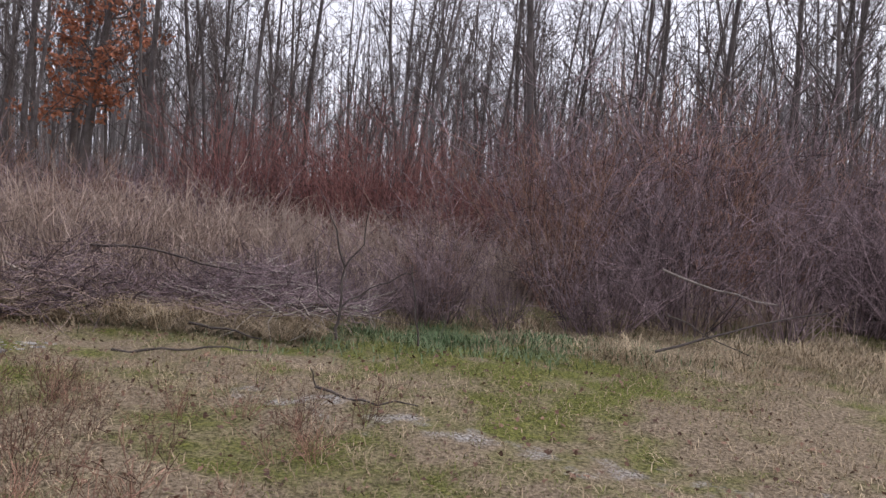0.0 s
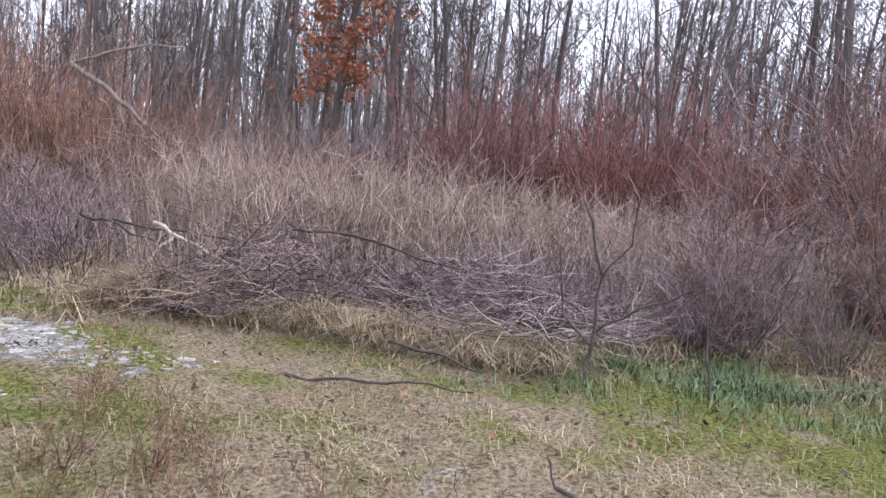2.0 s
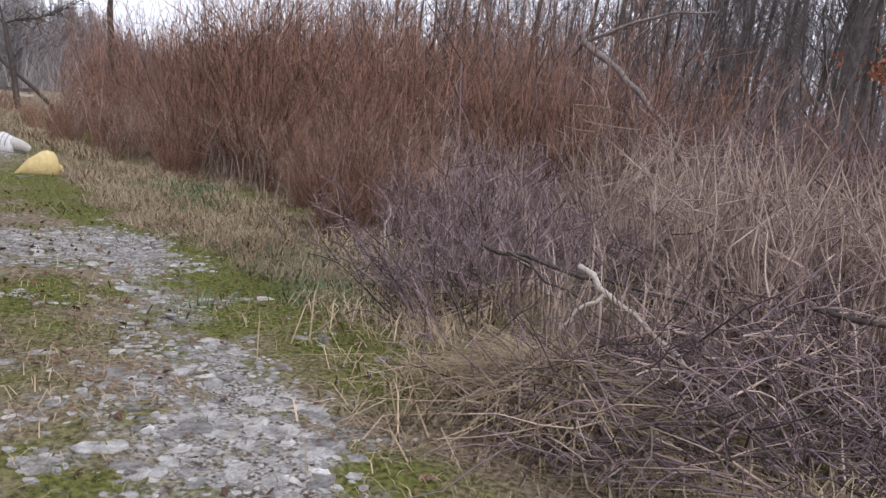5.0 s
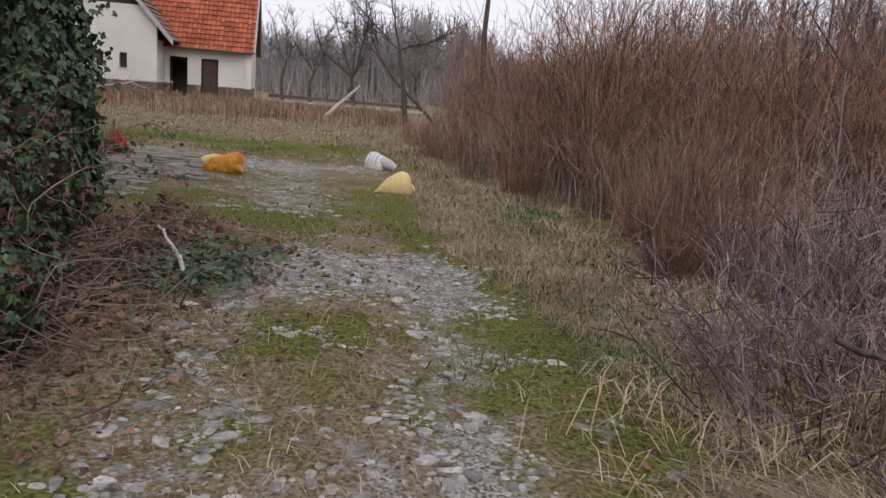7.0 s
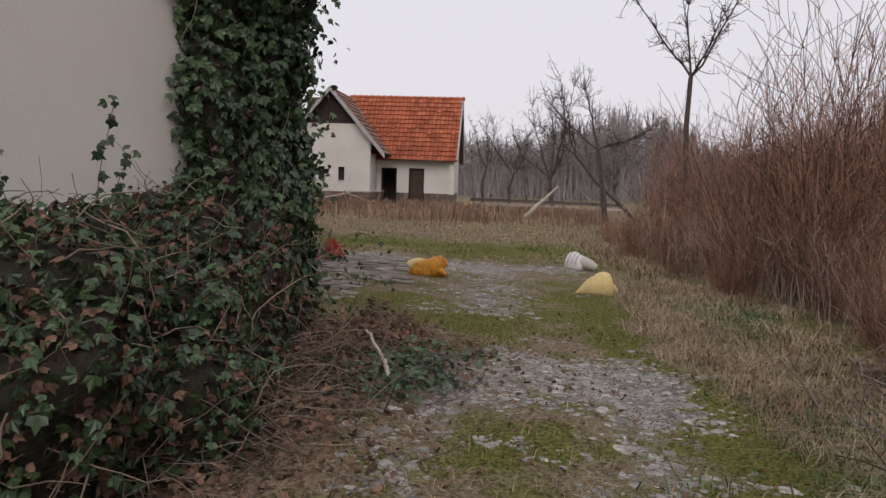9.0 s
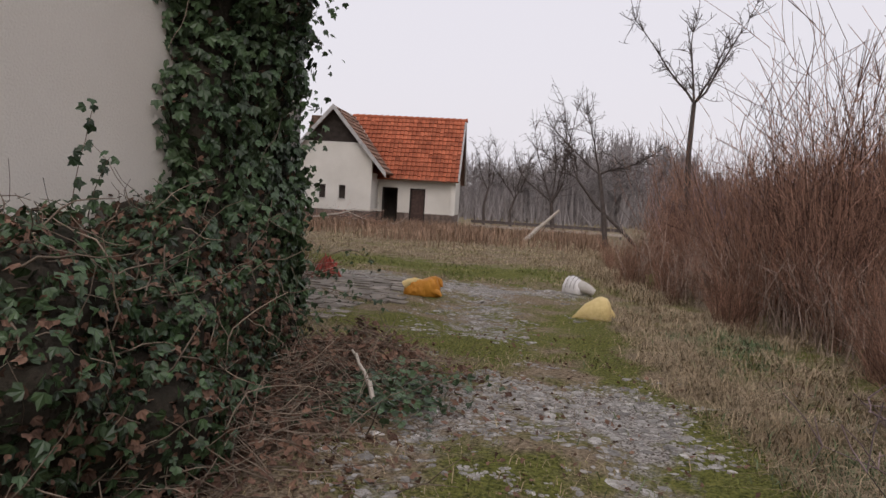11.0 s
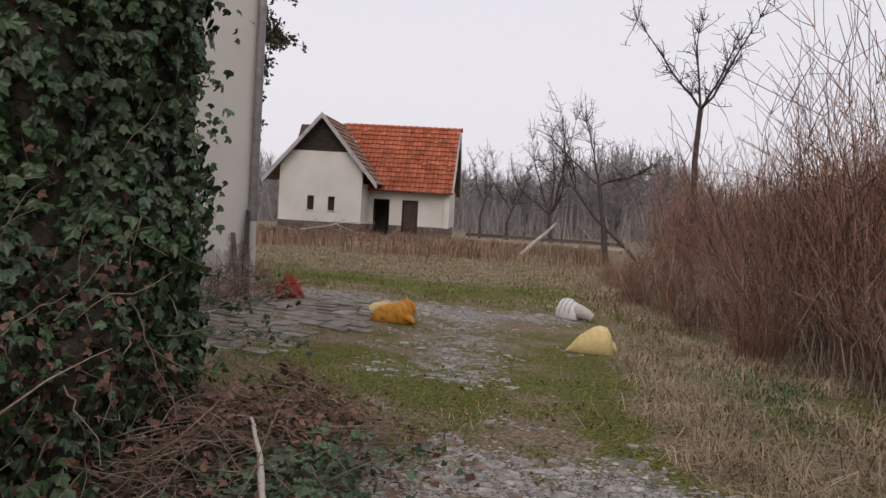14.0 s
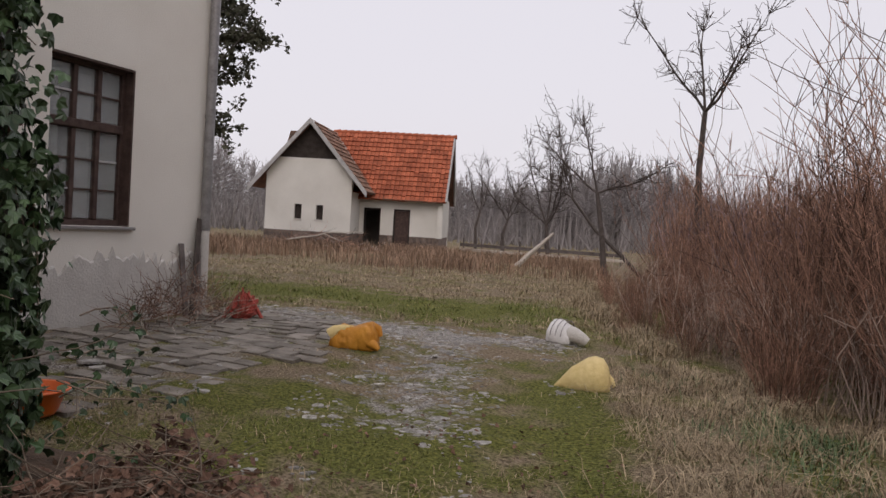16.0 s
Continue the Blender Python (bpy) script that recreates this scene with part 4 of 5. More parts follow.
rng = np.random.default_rng(410)
orchard_tree((-1.4, 26.3, 0), [(0, 0, -0.2), (0.03, 0, 1.8), (-0.05, 0, 3.6), (0, 0, 5.2)], 0.12, [((-0.75, 0.1, 1.0), 3.4), ((-0.1, 0.3, 1.2), 3.0), ((0.8, 0, 0.9), 3.5), ((0.5, -0.5, 0.9), 2.4)], "bare fruit tree forking into upright limbs", 0.95)
orchard_tree((-10.7, 44.0, 0), [(0.3, 0, -0.2), (0.1, 0, 0.8), (0, 0, 1.9)], 0.17, [((-0.6, 0, 0.9), 4.4), ((0.45, 0.1, 1.1), 5.5), ((-0.1, 0.5, 1.0), 4.5), ((0.6, -0.3, 0.5), 3.2), ((-0.8, 0.1, 0.5), 3.6)], "small spreading bare fruit tree in the meadow", 1.6)
orchard_tree((-3.6, 32.5, 0), [(0.0, 0, -0.1), (-0.9, 0, 0.8), (-2.0, 0.2, 1.7), (-3.0, 0.3, 2.9)], 0.085, [((-0.5, 0, 1.0), 3.4), ((-0.2, 0.1, 1.0), 2.8), ((-0.9, 0.2, 0.6), 2.4)], "dark leaning bare tree at the scrub edge", 1.2)
orchard_tree((-4.6, 30.0, 0), [(0.0, 0, -0.1), (-0.2, 0, 1.5), (-0.5, 0.2, 3.0)], 0.12, [((-1.0, 0, 0.5), 3.6), ((-0.3, 0.1, 0.9), 2.8), ((0.9, 0.2, 0.5), 2.4)], "bare spreading tree among the scrub", 1.2)
orchard_tree((-18.0, 52.5, 0), [(0.0, 0, -0.1), (-0.1, 0, 1.5), (0.1, 0.2, 2.6)], 0.12, [((-0.5, 0, 0.9), 3.2), ((0.5, 0.1, 0.9), 3.2), ((0.1, 0.2, 1.0), 3.4)], "small bare tree beyond the meadow", 1.2)
orchard_tree((-14.3, 47.5, 0), [(0.0, 0, -0.1), (-0.1, 0, 1.2), (0.1, 0.2, 2.0)], 0.12, [((-0.5, 0, 0.9), 3.0), ((0.5, 0.1, 0.9), 3.0), ((0.1, 0.2, 1.0), 3.2)], "small bare tree behind the farmhouse", 1.2)


def limb_thing(name, label, mat, paths, r, category="branch"):
    """A fallen branch: a main limb with its side shoots as separate parts."""
    p0 = Vector(paths[0][0])
    b = thing(name, label, category, at=p0)
    for k, pts in enumerate(paths):
        t = Tubes()
        line = [np.array(p) - np.array(p0) for p in pts]
        fine = [line[0]]
        for q0, q1 in zip(line[:-1], line[1:]):
            for s in (0.33, 0.66, 1.0):
                fine.append(q0 + (q1 - q0) * s + rng.normal(0, 0.018, 3) * (s < 1))
        t.add(fine, r * (1.0 if k == 0 else 0.6), r * 0.45 if k == 0 else r * 0.25, 6)
        t.put("limb" if k == 0 else "side_branch", mat, b)
    return b


rng = np.random.default_rng(420)
limb_thing("snapped_branch", "grey snapped tree branch bent down over the scrub", M_GREYBRANCH, [((6.6, 10.4, 2.78), (6.8, 9.6, 2.35), (6.98, 8.9, 1.8), (7.1, 8.5, 1.5)), ((6.6, 10.4, 2.78), (6.5, 10.9, 2.3), (6.4, 11.6, 1.6), (6.3, 12.2, 0.9)), ((6.6, 10.35, 2.76), (6.9, 9.8, 3.0), (7.3, 9.2, 3.2), (7.6, 8.6, 3.2))], 0.06)
limb_thing("fallen_branch", "pale forked dead branch lying on brambles", M_PALE, [((2.95, 3.5, 0.60), (3.0, 3.25, 0.5), (3.1, 2.9, 0.36), (3.25, 2.5, 0.10)), ((3.0, 3.25, 0.5), (2.85, 3.3, 0.38), (2.75, 3.3, 0.22))], 0.022)
limb_thing("fallen_branch", "dark fallen branch lying on brambles", M_DARKWOOD, [((2.47, 3.9, 0.64), (2.8, 3.7, 0.58), (3.3, 3.3, 0.5), (3.9, 2.9, 0.4)), ((2.6, 3.8, 0.62), (2.9, 3.5, 0.45), (3.1, 3.3, 0.3))], 0.018)
limb_thing("fallen_branch", "long dark fallen branch across brambles", M_DARKWOOD, [((3.8, 2.6, 0.62), (4.1, 2.0, 0.6), (4.2, 1.3, 0.45), (4.4, 0.6, 0.35))], 0.018)
limb_thing("stick", "thin fallen stick lying in the grass", M_DARKWOOD, [((1.9, 0.85, -0.14), (2.05, 0.45, -0.12), (2.2, 0.1, -0.10), (2.4, -0.3, -0.13))], 0.013)
limb_thing("stick", "long crooked stick lying in the grass", M_DARKWOOD, [((2.66, 0.55, 0.02), (2.75, 0.2, -0.02), (2.7, -0.2, -0.08))], 0.014)
limb_thing("stick", "thin forked stick lying on the track", M_DARKWOOD, [((1.3, -1.29, -0.12), (1.15, -1.7, -0.14), (1.2, -2.1, -0.15)), ((1.3, -1.29, -0.12), (1.28, -1.25, 0.02))], 0.011)
limb_thing("fallen_branch", "thin fallen branch leaning out of the scrub", M_GREYBRANCH, [((4.6, -4.0, 0.75), (4.8, -4.6, 0.55), (5.0, -5.3, 0.42))], 0.014)
limb_thing("fallen_branch", "fallen crossing branches at the scrub foot", M_DARKWOOD, [((3.6, -3.9, 0.0), (3.9, -4.6, 0.2), (4.2, -5.6, 0.45)), ((3.7, -4.0, 0.35), (3.8, -4.5, 0.12), (3.7, -4.8, 0.02))], 0.014)
limb_thing("stump_stick", "pale upright broken stick in the grass", M_PALE, [((2.5, 6.35, 0.05), (2.52, 6.36, 0.3), (2.55, 6.4, 0.55))], 0.016, "stick")
limb_thing("stick", "pale peeled stick lying against leaf litter", M_PALE, [((-1.44, 5.45, 0.14), (-1.62, 5.65, 0.20), (-1.85, 5.9, 0.28), (-2.0, 6.05, 0.34))], 0.022)
limb_thing("slanting_post", "pale wooden post leaning in the meadow", M_PALE, [((-9.2, 34.2, 0.0), (-8.5, 34.5, 0.75), (-7.8, 34.8, 1.5))], 0.13, "post")
limb_thing("sapling", "bare dark forked sapling in the grass", M_DARKWOOD, [((3.4, -0.70, -0.15), (3.42, -0.72, 0.15), (3.5, -0.72, 0.6), (3.42, -0.55, 1.15)), ((3.5, -0.72, 0.6), (3.55, -0.9, 0.85), (3.5, -0.95, 1.2)), ((3.41, -0.7, 0.1), (3.35, -0.5, 0.3), (3.4, -0.42, 0.75)), ((3.42, -0.72, 0.18), (3.5, -1.0, 0.4), (3.55, -1.3, 0.55), (3.5, -1.5, 0.62))], 0.018, "sapling")
limb_thing("sapling", "thin bare sapling in the grass", M_DARKWOOD, [((3.5, -1.55, -0.15), (3.5, -1.5, 0.25), (3.45, -1.45, 0.7))], 0.011, "sapling")


def brush_pile(at, n, size, label, mats, rise=0.35, longest=0.9):
    p = thing("brushwood_pile", label, "brushwood", at=at)
    for m, share in mats:
        t = Tubes()
        for k in range(int(n * share)):
            a = U(0, 6.28)
            r = math.sqrt(U(0, 1))
            q = (size[0] * r * math.cos(a), size[1] * r * math.sin(a), size[2] * (1 - r) * U(0.2, 1.0) + 0.02)
            d = U(0, 6.28)
            t.add(bend(q, (math.cos(d), math.sin(d), U(-0.1, rise)), U(0.25, longest), 5, 0.24), U(0.003, 0.008) * (1 if size[0] < 3 else 2.2), 0.002, 3)
        tagged(t.put("tangle", m, p), kind="stuff")


rng = np.random.default_rng(430)
brush_pile((-19.6, 35.6, 0), 600, (3.6, 0.9, 0.9), "heap of cut brushwood before the farmhouse", ((M_RED, 0.6), (M_PALE, 0.1), (M_DARKWOOD, 0.3)), 0.35, 1.6)
brush_pile((-7.0, 12.2, 0.0), 420, (0.55, 1.1, 0.85), "dry twiggy weeds against the building wall", ((M_PALE, 0.15), (M_TAN, 0.25), (M_RED, 0.6)), 1.6, 0.7)
brush_pile((3.6, 2.5, 0.0), 1500, (1.6, 1.0, 0.75), "purple-brown heap of cut bramble and twigs", ((M_PURPLE, 0.75), (M_TAN, 0.25)))
brush_pile((4.4, 0.7, 0.0), 1500, (1.0, 1.5, 0.55), "purple-brown heap of cut twigs in the grass", ((M_PURPLE, 0.85), (M_PALE, 0.15)))
limb_thing("fallen_branch", "pale long fallen branch on the brushwood", M_PALE, [((-21.2, 34.8, 0.4), (-20.0, 34.9, 0.6), (-18.8, 35.4, 0.9), (-17.6, 36.0, 0.95)), ((-19.4, 35.25, 0.8), (-18.3, 35.3, 0.45))], 0.05)

# ---------------------------------------------------------------- ivy
def build_ivy():
    """Ivy over the corner of the near wing, and the low tangled hedge below it."""
    xn = -3.3
    iv = thing("ivy", "dark green ivy thick over the plaster wall corner", "ivy")
    def bulge(y, z):
        return 0.10 * math.sin(3.1 * y + 2.3 * z) + 0.08 * math.sin(5.7 * z - 1.3 * y) + 0.05 * math.sin(11 * z + 7 * y)
    pts, nrm = [], []
    v, f = [], []
    # column surface, swept around the corner
    nz, na = 48, 18
    for i in range(nz + 1):
        z = -0.1 + 7.3 * i / nz
        wide = 0.68 + 0.10 * math.sin(1.9 * z) + 0.22 * float(smooth(2.2, 5.5, z)) - 0.08 * float(smooth(1.0, 0.2, z))
        for j in range(na + 1):
            w = math.radians(-95 + 215 * j / na)
            r = (wide - 0.04 + bulge(w, z) * 0.6) * (1.22 if j < 5 else 1.0)
            v.append((xn - 0.12 + math.cos(w) * r * 0.88, 6.05 + math.sin(w) * r * 1.05, z))
    for i in range(nz):
        for j in range(na):
            o = i * (na + 1) + j
            f.append((o, o + 1, o + na + 2, o + na + 1))
    nc = len(f)
    # hedge surface along the wall
    ny, ns = 60, 12
    o0 = len(v)
    for i in range(ny + 1):
        y = 0.2 + 5.9 * i / ny
        top = 1.33 + 0.10 * math.sin(2.7 * y) + 0.06 * math.sin(7.1 * y)
        deep = 1.05 + 0.12 * math.sin(1.7 * y + 0.6) + 0.72 * (1 - float(smooth(2.8, 5.0, y))) - 0.25 * float(smooth(4.6, 6.0, y))
        for j in range(ns + 1):
            w = math.pi / 2 * j / ns
            r = 1 + bulge(y * 1.7, w * 2) * 0.6
            v.append((xn + 0.02 + math.sin(w) ** 0.7 * deep * r, y, -0.05 + math.cos(w) ** 0.6 * top * r))
    for i in range(ny):
        for j in range(ns):
            o = o0 + i * (ns + 1) + j
            f.append((o, o + 1, o + ns + 2, o + ns + 1))
    # dark skin under the leaves, the ivy's inner shade as colour
    core = mesh_object("thicket", v, f, M_IVYSHADE, iv)
    va = np.array(v)
    quad = np.array(f)
    def sample(q, n, out):
        p = va[q]
        area = np.linalg.norm(np.cross(p[:, 1] - p[:, 0], p[:, 3] - p[:, 0]), axis=1)
        k = rng.choice(len(q), n, p=area / area.sum())
        s, t = rng.random((n, 1)), rng.random((n, 1))
        pos = p[k, 0] * (1 - s) * (1 - t) + p[k, 1] * s * (1 - t) + p[k, 2] * s * t + p[k, 3] * (1 - s) * t
        nn = np.cross(p[k, 1] - p[k, 0], p[k, 3] - p[k, 0])
        nn /= np.linalg.norm(nn, axis=1)[:, None] + 1e-9
        c = np.where(q[k][:, :1] < o0, np.stack([pos[:, 0] - (xn - 0.12), pos[:, 1] - 6.05, 0 * pos[:, 0]], 1), np.stack([pos[:, 0] - xn, 0 * pos[:, 0], pos[:, 2] * 0.7], 1))
        sg = np.sign(np.sum(nn * c, 1))[:, None]
        nn = nn * np.where(sg == 0, 1, sg)
        return pos + nn * rng.uniform(0.0, out, (n, 1)), nn
    col, hed = quad[:nc], quad[nc:]
    p, n = sample(col, 11500, 0.15)
    leaves("foliage", p, n, rng.uniform(0.055, 0.11, len(p)), M_LEAF, iv, 0.45)
    p, n = sample(hed, 7600, 0.14)
    leaves("hedge_foliage", p, n, rng.uniform(0.04, 0.085, len(p)), M_LEAF, iv, 0.55)
    p, n = sample(hed, 4200, 0.11)
    leaves("withered_foliage", p, n, rng.uniform(0.035, 0.075, len(p)), M_LEAFDRY, iv, 0.8)
    p, n = sample(col, 900, 0.08)
    leaves("withered_foliage", p, n, rng.uniform(0.035, 0.07, len(p)), M_LEAFDRY, iv, 0.8)
    # single large leaves that stand out
    one = leaves("leaf", np.zeros((1, 3)), np.array([[0, 0, 1.0]]), np.array([1.0]), M_LEAF, iv, 0.0)
    p, n = sample(quad, 260, 0.17)
    for k in range(260):
        o = one if k == 0 else new("leaf", one.data)
        o.parent = iv
        q = Vector(n[k] + rng.normal(0, 0.3, 3)).to_track_quat("Z", "X").to_matrix().to_4x4()
        s = U(0.07, 0.11)
        o.matrix_basis = Matrix.Translation(p[k]) @ q @ pose(0, 0, 0, 0, 0, U(0, 360)) @ Matrix.Diagonal((s, s, s, 1))
    # bare stems over the hedge and up the column
    t = Tubes()
    p, n = sample(hed, 360, 0.13)
    for a, b in zip(p, n):
        d = np.cross(b, rng.normal(0, 1, 3)) + b * 0.15
        t.add(bend(a, d, U(0.25, 0.8), 7, 0.30), U(0.003, 0.007), 0.002, 4)
    p, n = sample(col, 70, 0.10)
    for a, b in zip(p, n):
        t.add(bend(a, np.cross(b, rng.normal(0, 0.4, 3)) + np.array([0, 0, -1.0]), U(0.3, 0.9), 6, 0.2), 0.005, 0.003, 4)
    tagged(t.put("stem_network", M_STEM, iv), kind="stuff")
    # thin shoots that climb clear of the hedge
    for x, y, h, lean in ((-3.0, 4.15, 0.95, 0.05), (-3.0, 4.35, 0.70, -0.25), (-2.9, 3.55, 0.75, -0.5), (-2.95, 4.75, 0.45, 0.1), (-2.8, 3.1, 0.6, 0.3)):
        t = Tubes()
        line = t.add(bend((x, y, 1.15), (0.0, lean, 1), h, 9, 0.12), 0.005, 0.003, 4)
        sh = t.put("shoot", M_STEM, iv)
        lp = np.repeat(line[2:], 3, 0) + rng.normal(0, 0.02, (len(line[2:]) * 3, 3))
        leaves("shoot_leaves", lp, np.tile([[1.0, -0.6, 0.3]], (len(lp), 1)), rng.uniform(0.045, 0.08, len(lp)), M_LEAF, sh, 0.5)
    # leaf edge on the plaster and loose tendrils past the corner
    n = 300
    z = rng.uniform(0.1, 4.2, n) ** 1.0
    ed = np.stack([np.full(n, -2.75) + rng.normal(0, 0.10, n), 6.4 + rng.normal(0, 0.13, n), z], 1)
    leaves("loose_foliage", ed, np.tile([[1.0, -0.3, 0.2]], (n, 1)), rng.uniform(0.04, 0.08, n), M_LEAF, iv, 0.6)
    n = 260
    ed = np.stack([np.full(n, xn + 0.05) + rng.uniform(0, 0.1, n), 5.36 + rng.normal(0, 0.13, n), rng.uniform(1.2, 6.0, n)], 1)
    leaves("loose_foliage", ed, np.tile([[1.0, 0, 0.2]], (n, 1)), rng.uniform(0.04, 0.08, n), M_LEAF, iv, 0.6)
    t = Tubes()
    lv = []
    for k in range(9):
        ln = t.add(bend((-2.65 + U(-0.2, 0.1), 6.5 + U(-0.1, 0.2), U(0.3, 1.25)), (0.4, 0.7, U(-0.3, 0.3)), U(0.3, 0.7), 7, 0.25), 0.005, 0.002, 4)
        lv += list(ln[2:])
    t.put("tendril_network", M_STEM, iv)
    lv = np.repeat(np.array(lv), 2, 0)
    leaves("tendril_leaves", lv + rng.normal(0, 0.03, lv.shape), np.tile([[0.8, -0.5, 0.3]], (len(lv), 1)), rng.uniform(0.03, 0.06, len(lv)), M_LEAF, iv, 0.7)


rng = np.random.default_rng(500)
build_ivy()

# dead leaves and cut twigs on the bank below the hedge
n = 6500
yy = rng.uniform(0.3, 7.4, n)
xx = -2.4 + np.abs(rng.normal(0, 0.62, n)) - 0.1 * rng.random(n) + 0.15 * np.sin(yy * 2) - 0.10 * np.maximum(yy - 4, 0)
zz = height(xx, yy) + np.clip(0.30 - 0.26 * (xx + 2.4), 0.0, 0.34) * rng.uniform(0.3, 1.0, n) + 0.02
lit = leaves("leaf_litter", np.stack([xx, yy, zz], 1), np.tile([[0.3, 0, 1.0]], (n, 1)), rng.uniform(0.03, 0.075, n), M_LEAFDRY, None, 0.6, False)
tagged(lit, "brown dead leaves piled below the ivy hedge", "leaf litter", kind="stuff")
n = 600
gx, gy = rng.normal(-1.6, 0.25, n), rng.normal(5.9, 0.4, n)
low_ivy = leaves("ground_ivy", np.stack([gx, gy, height(gx, gy) + rng.uniform(0.03, 0.16, n)], 1), np.tile([[0.2, -0.2, 1.0]], (n, 1)), rng.uniform(0.04, 0.085, n), M_LEAF, None, 0.5, False)
tagged(low_ivy, "dark ivy runners spreading over the litter", "ivy", kind="stuff")
t = Tubes()
for k in range(1500):
    y = U(0.3, 7.2)
    x = -2.3 + abs(rng.normal(0, 0.6)) - 0.10 * max(y - 4, 0)
    z = gz(x, y) + max(0.02, 0.30 - 0.24 * (x + 2.4)) * U(0.3, 1.1)
    a = U(0, 6.28)
    t.add(bend((x, y, z), (math.cos(a), math.sin(a), U(-0.15, 0.25)), U(0.2, 0.8), 5, 0.22), U(0.003, 0.007), 0.002, 3)
tagged(t.put("cut_twigs", M_STEM), "dry cut ivy stems strewn below the hedge", "twigs", kind="stuff")
v, f = [], []
ys = np.linspace(-0.2, 7.6, 60)
for y in ys:
    for k, x in enumerate(np.linspace(-3.2, -1.0, 14)):
        xs2 = x - 0.10 * max(y - 4, 0)
        hgt = max(0.0, 0.34 - 0.19 * (x + 3.2)) * (0.85 + 0.15 * math.sin(5 * y + 3 * x)) * float(smooth(7.6, 6.6, y)) - 0.02
        v.append((xs2, y, gz(xs2, y) + hgt))
for i in range(59):
    for j in range(13):
        o = i * 14 + j
        f.append((o, o + 1, o + 15, o + 14))
tagged(mesh_object("litter_bank", v, f, material("rotting_leaf_mould", (0.05, 0.035, 0.026), (0.17, 0.115, 0.08), 5, 0.95, 0.9, 45)), "low bank of rotting brown leaves", "bank", kind="structure")

# ---------------------------------------------------------------- grass
def on_ground(x, y):
    return np.stack([x, y, height(x, y) - 0.01], 1)


def patch_noise(x, y, s, ph=0.0):
    return np.sin(s * x + 1.7 * s * y + ph) * np.sin(1.3 * s * x - 0.8 * s * y + 2 * ph) + 0.6 * np.sin(2.7 * s * x + ph) * np.sin(2.3 * s * y - ph)


def open_ground(x, y):
    e = brush_edge(y)
    return (x < e + 0.5) & ~((x < -3.2) & (y > 0.6) & (y < 6.7)) & ~((x < -7.6) & (y > 6.5) & (y < 13.4))


def build_grass():
    global rng
    rng = np.random.default_rng(600)
    n = 330000
    # denser near the path walked
    y = np.concatenate([rng.uniform(-7, 9, n // 2), rng.uniform(6, 36, n // 2)])
    x = np.concatenate([rng.uniform(-6, 4.6, n // 2), rng.uniform(-16, 3, n // 2)])
    ok = open_ground(x, y) & (rng.random(n) > np.clip(bare_at(x, y) * 1.7, 0, 0.92)) & (patch_noise(x, y, 1.1) + rng.normal(0, 0.6, n) > -0.35) & ~((x < -1.5) & (y > 1) & (y < 7.3) & (x < -1.0 - 0.1 * np.maximum(y - 4, 0)))
    x, y = x[ok], y[ok]
    green = green_at(x, y) + rng.normal(0, 0.27, len(x)) > 0.36
    for nm, sel, mat, label, lo, hi in (("grass", green, M_GRASS, "short mossy winter grass on the track", 0.018, 0.07), ("dry_grass", ~green, M_DRY, "bleached dry grass between the ruts", 0.02, 0.10)):
        k = int(sel.sum())
        far = (y[sel] > 15)
        o = blades(nm, on_ground(x[sel], y[sel]), rng.uniform(lo, hi, k) * np.where(far, 1.3, 1), rng.uniform(0.0014, 0.0036, k) * np.where(far, 2.4, 1), 1.5, mat, curl=0.8)
        tagged(o, label, "grass", kind="stuff")
    # tall straw along the scrub foot, lying over
    n = 46000
    y = rng.uniform(-9, 32, n)
    x = brush_edge(y) + rng.normal(0.35, 0.5, n)
    ok = patch_noise(x, y, 1.4, 2.0) + rng.normal(0, 0.4, n) > -0.1
    ok &= ~((y > -2.4) & (y < 1.0) & (rng.random(n) < 0.55))
    x, y = x[ok], y[ok]
    o = blades("tall_dry_grass", on_ground(x, y), rng.uniform(0.10, 0.36, len(x)) * (0.7 + 0.5 * np.clip(patch_noise(x, y, 1.9, 5.0), -0.6, 1)), rng.uniform(0.003, 0.006, len(x)), 1.6, M_DRY, curl=0.9)
    tagged(o, "tall bleached grass lying along the scrub", "grass", kind="stuff")
    # bleached grass combed over beside the mossy verge and at the start
    n = 26000
    y = np.concatenate([rng.uniform(4.2, 13, n // 2), rng.uniform(-9, -3.2, n // 2)])
    x = np.concatenate([verge(y[:n // 2]) + rng.normal(0.9, 0.34, n // 2), brush_edge(y[n // 2:]) + rng.normal(-0.7, 0.6, n // 2)])
    ok = patch_noise(x, y, 2.3, 0.7) + rng.normal(0, 0.35, n) > -0.15
    x, y = x[ok], y[ok]
    o = blades("matted_dry_grass", on_ground(x, y), rng.uniform(0.06, 0.24, len(x)), rng.uniform(0.002, 0.004, len(x)), 2.0, M_DRY, curl=1.0)
    tagged(o, "matted bleached grass beside the track", "grass", kind="stuff")
    # straw tufts before the brushwood
    n = 9000
    u = rng.integers(0, 26, n)
    cu = rng.random((26, 3))
    x = 2.15 + 1.5 * cu[u, 0] + 0.25 * cu[u, 1] + rng.normal(0, 0.10, n)
    y = 3.3 - 3.6 * cu[u, 0] + rng.normal(0, 0.10, n)
    o = blades("straw_tufts", on_ground(x, y), rng.uniform(0.12, 0.42, n) * (0.6 + 0.6 * cu[u, 2]), rng.uniform(0.002, 0.0045, n), 1.5, M_DRY, curl=1.0)
    tagged(o, "pale straw tufts before the brushwood", "grass", kind="stuff")
    # standing straw inside the scrub
    n = 42000
    y = rng.uniform(-8, 16, n)
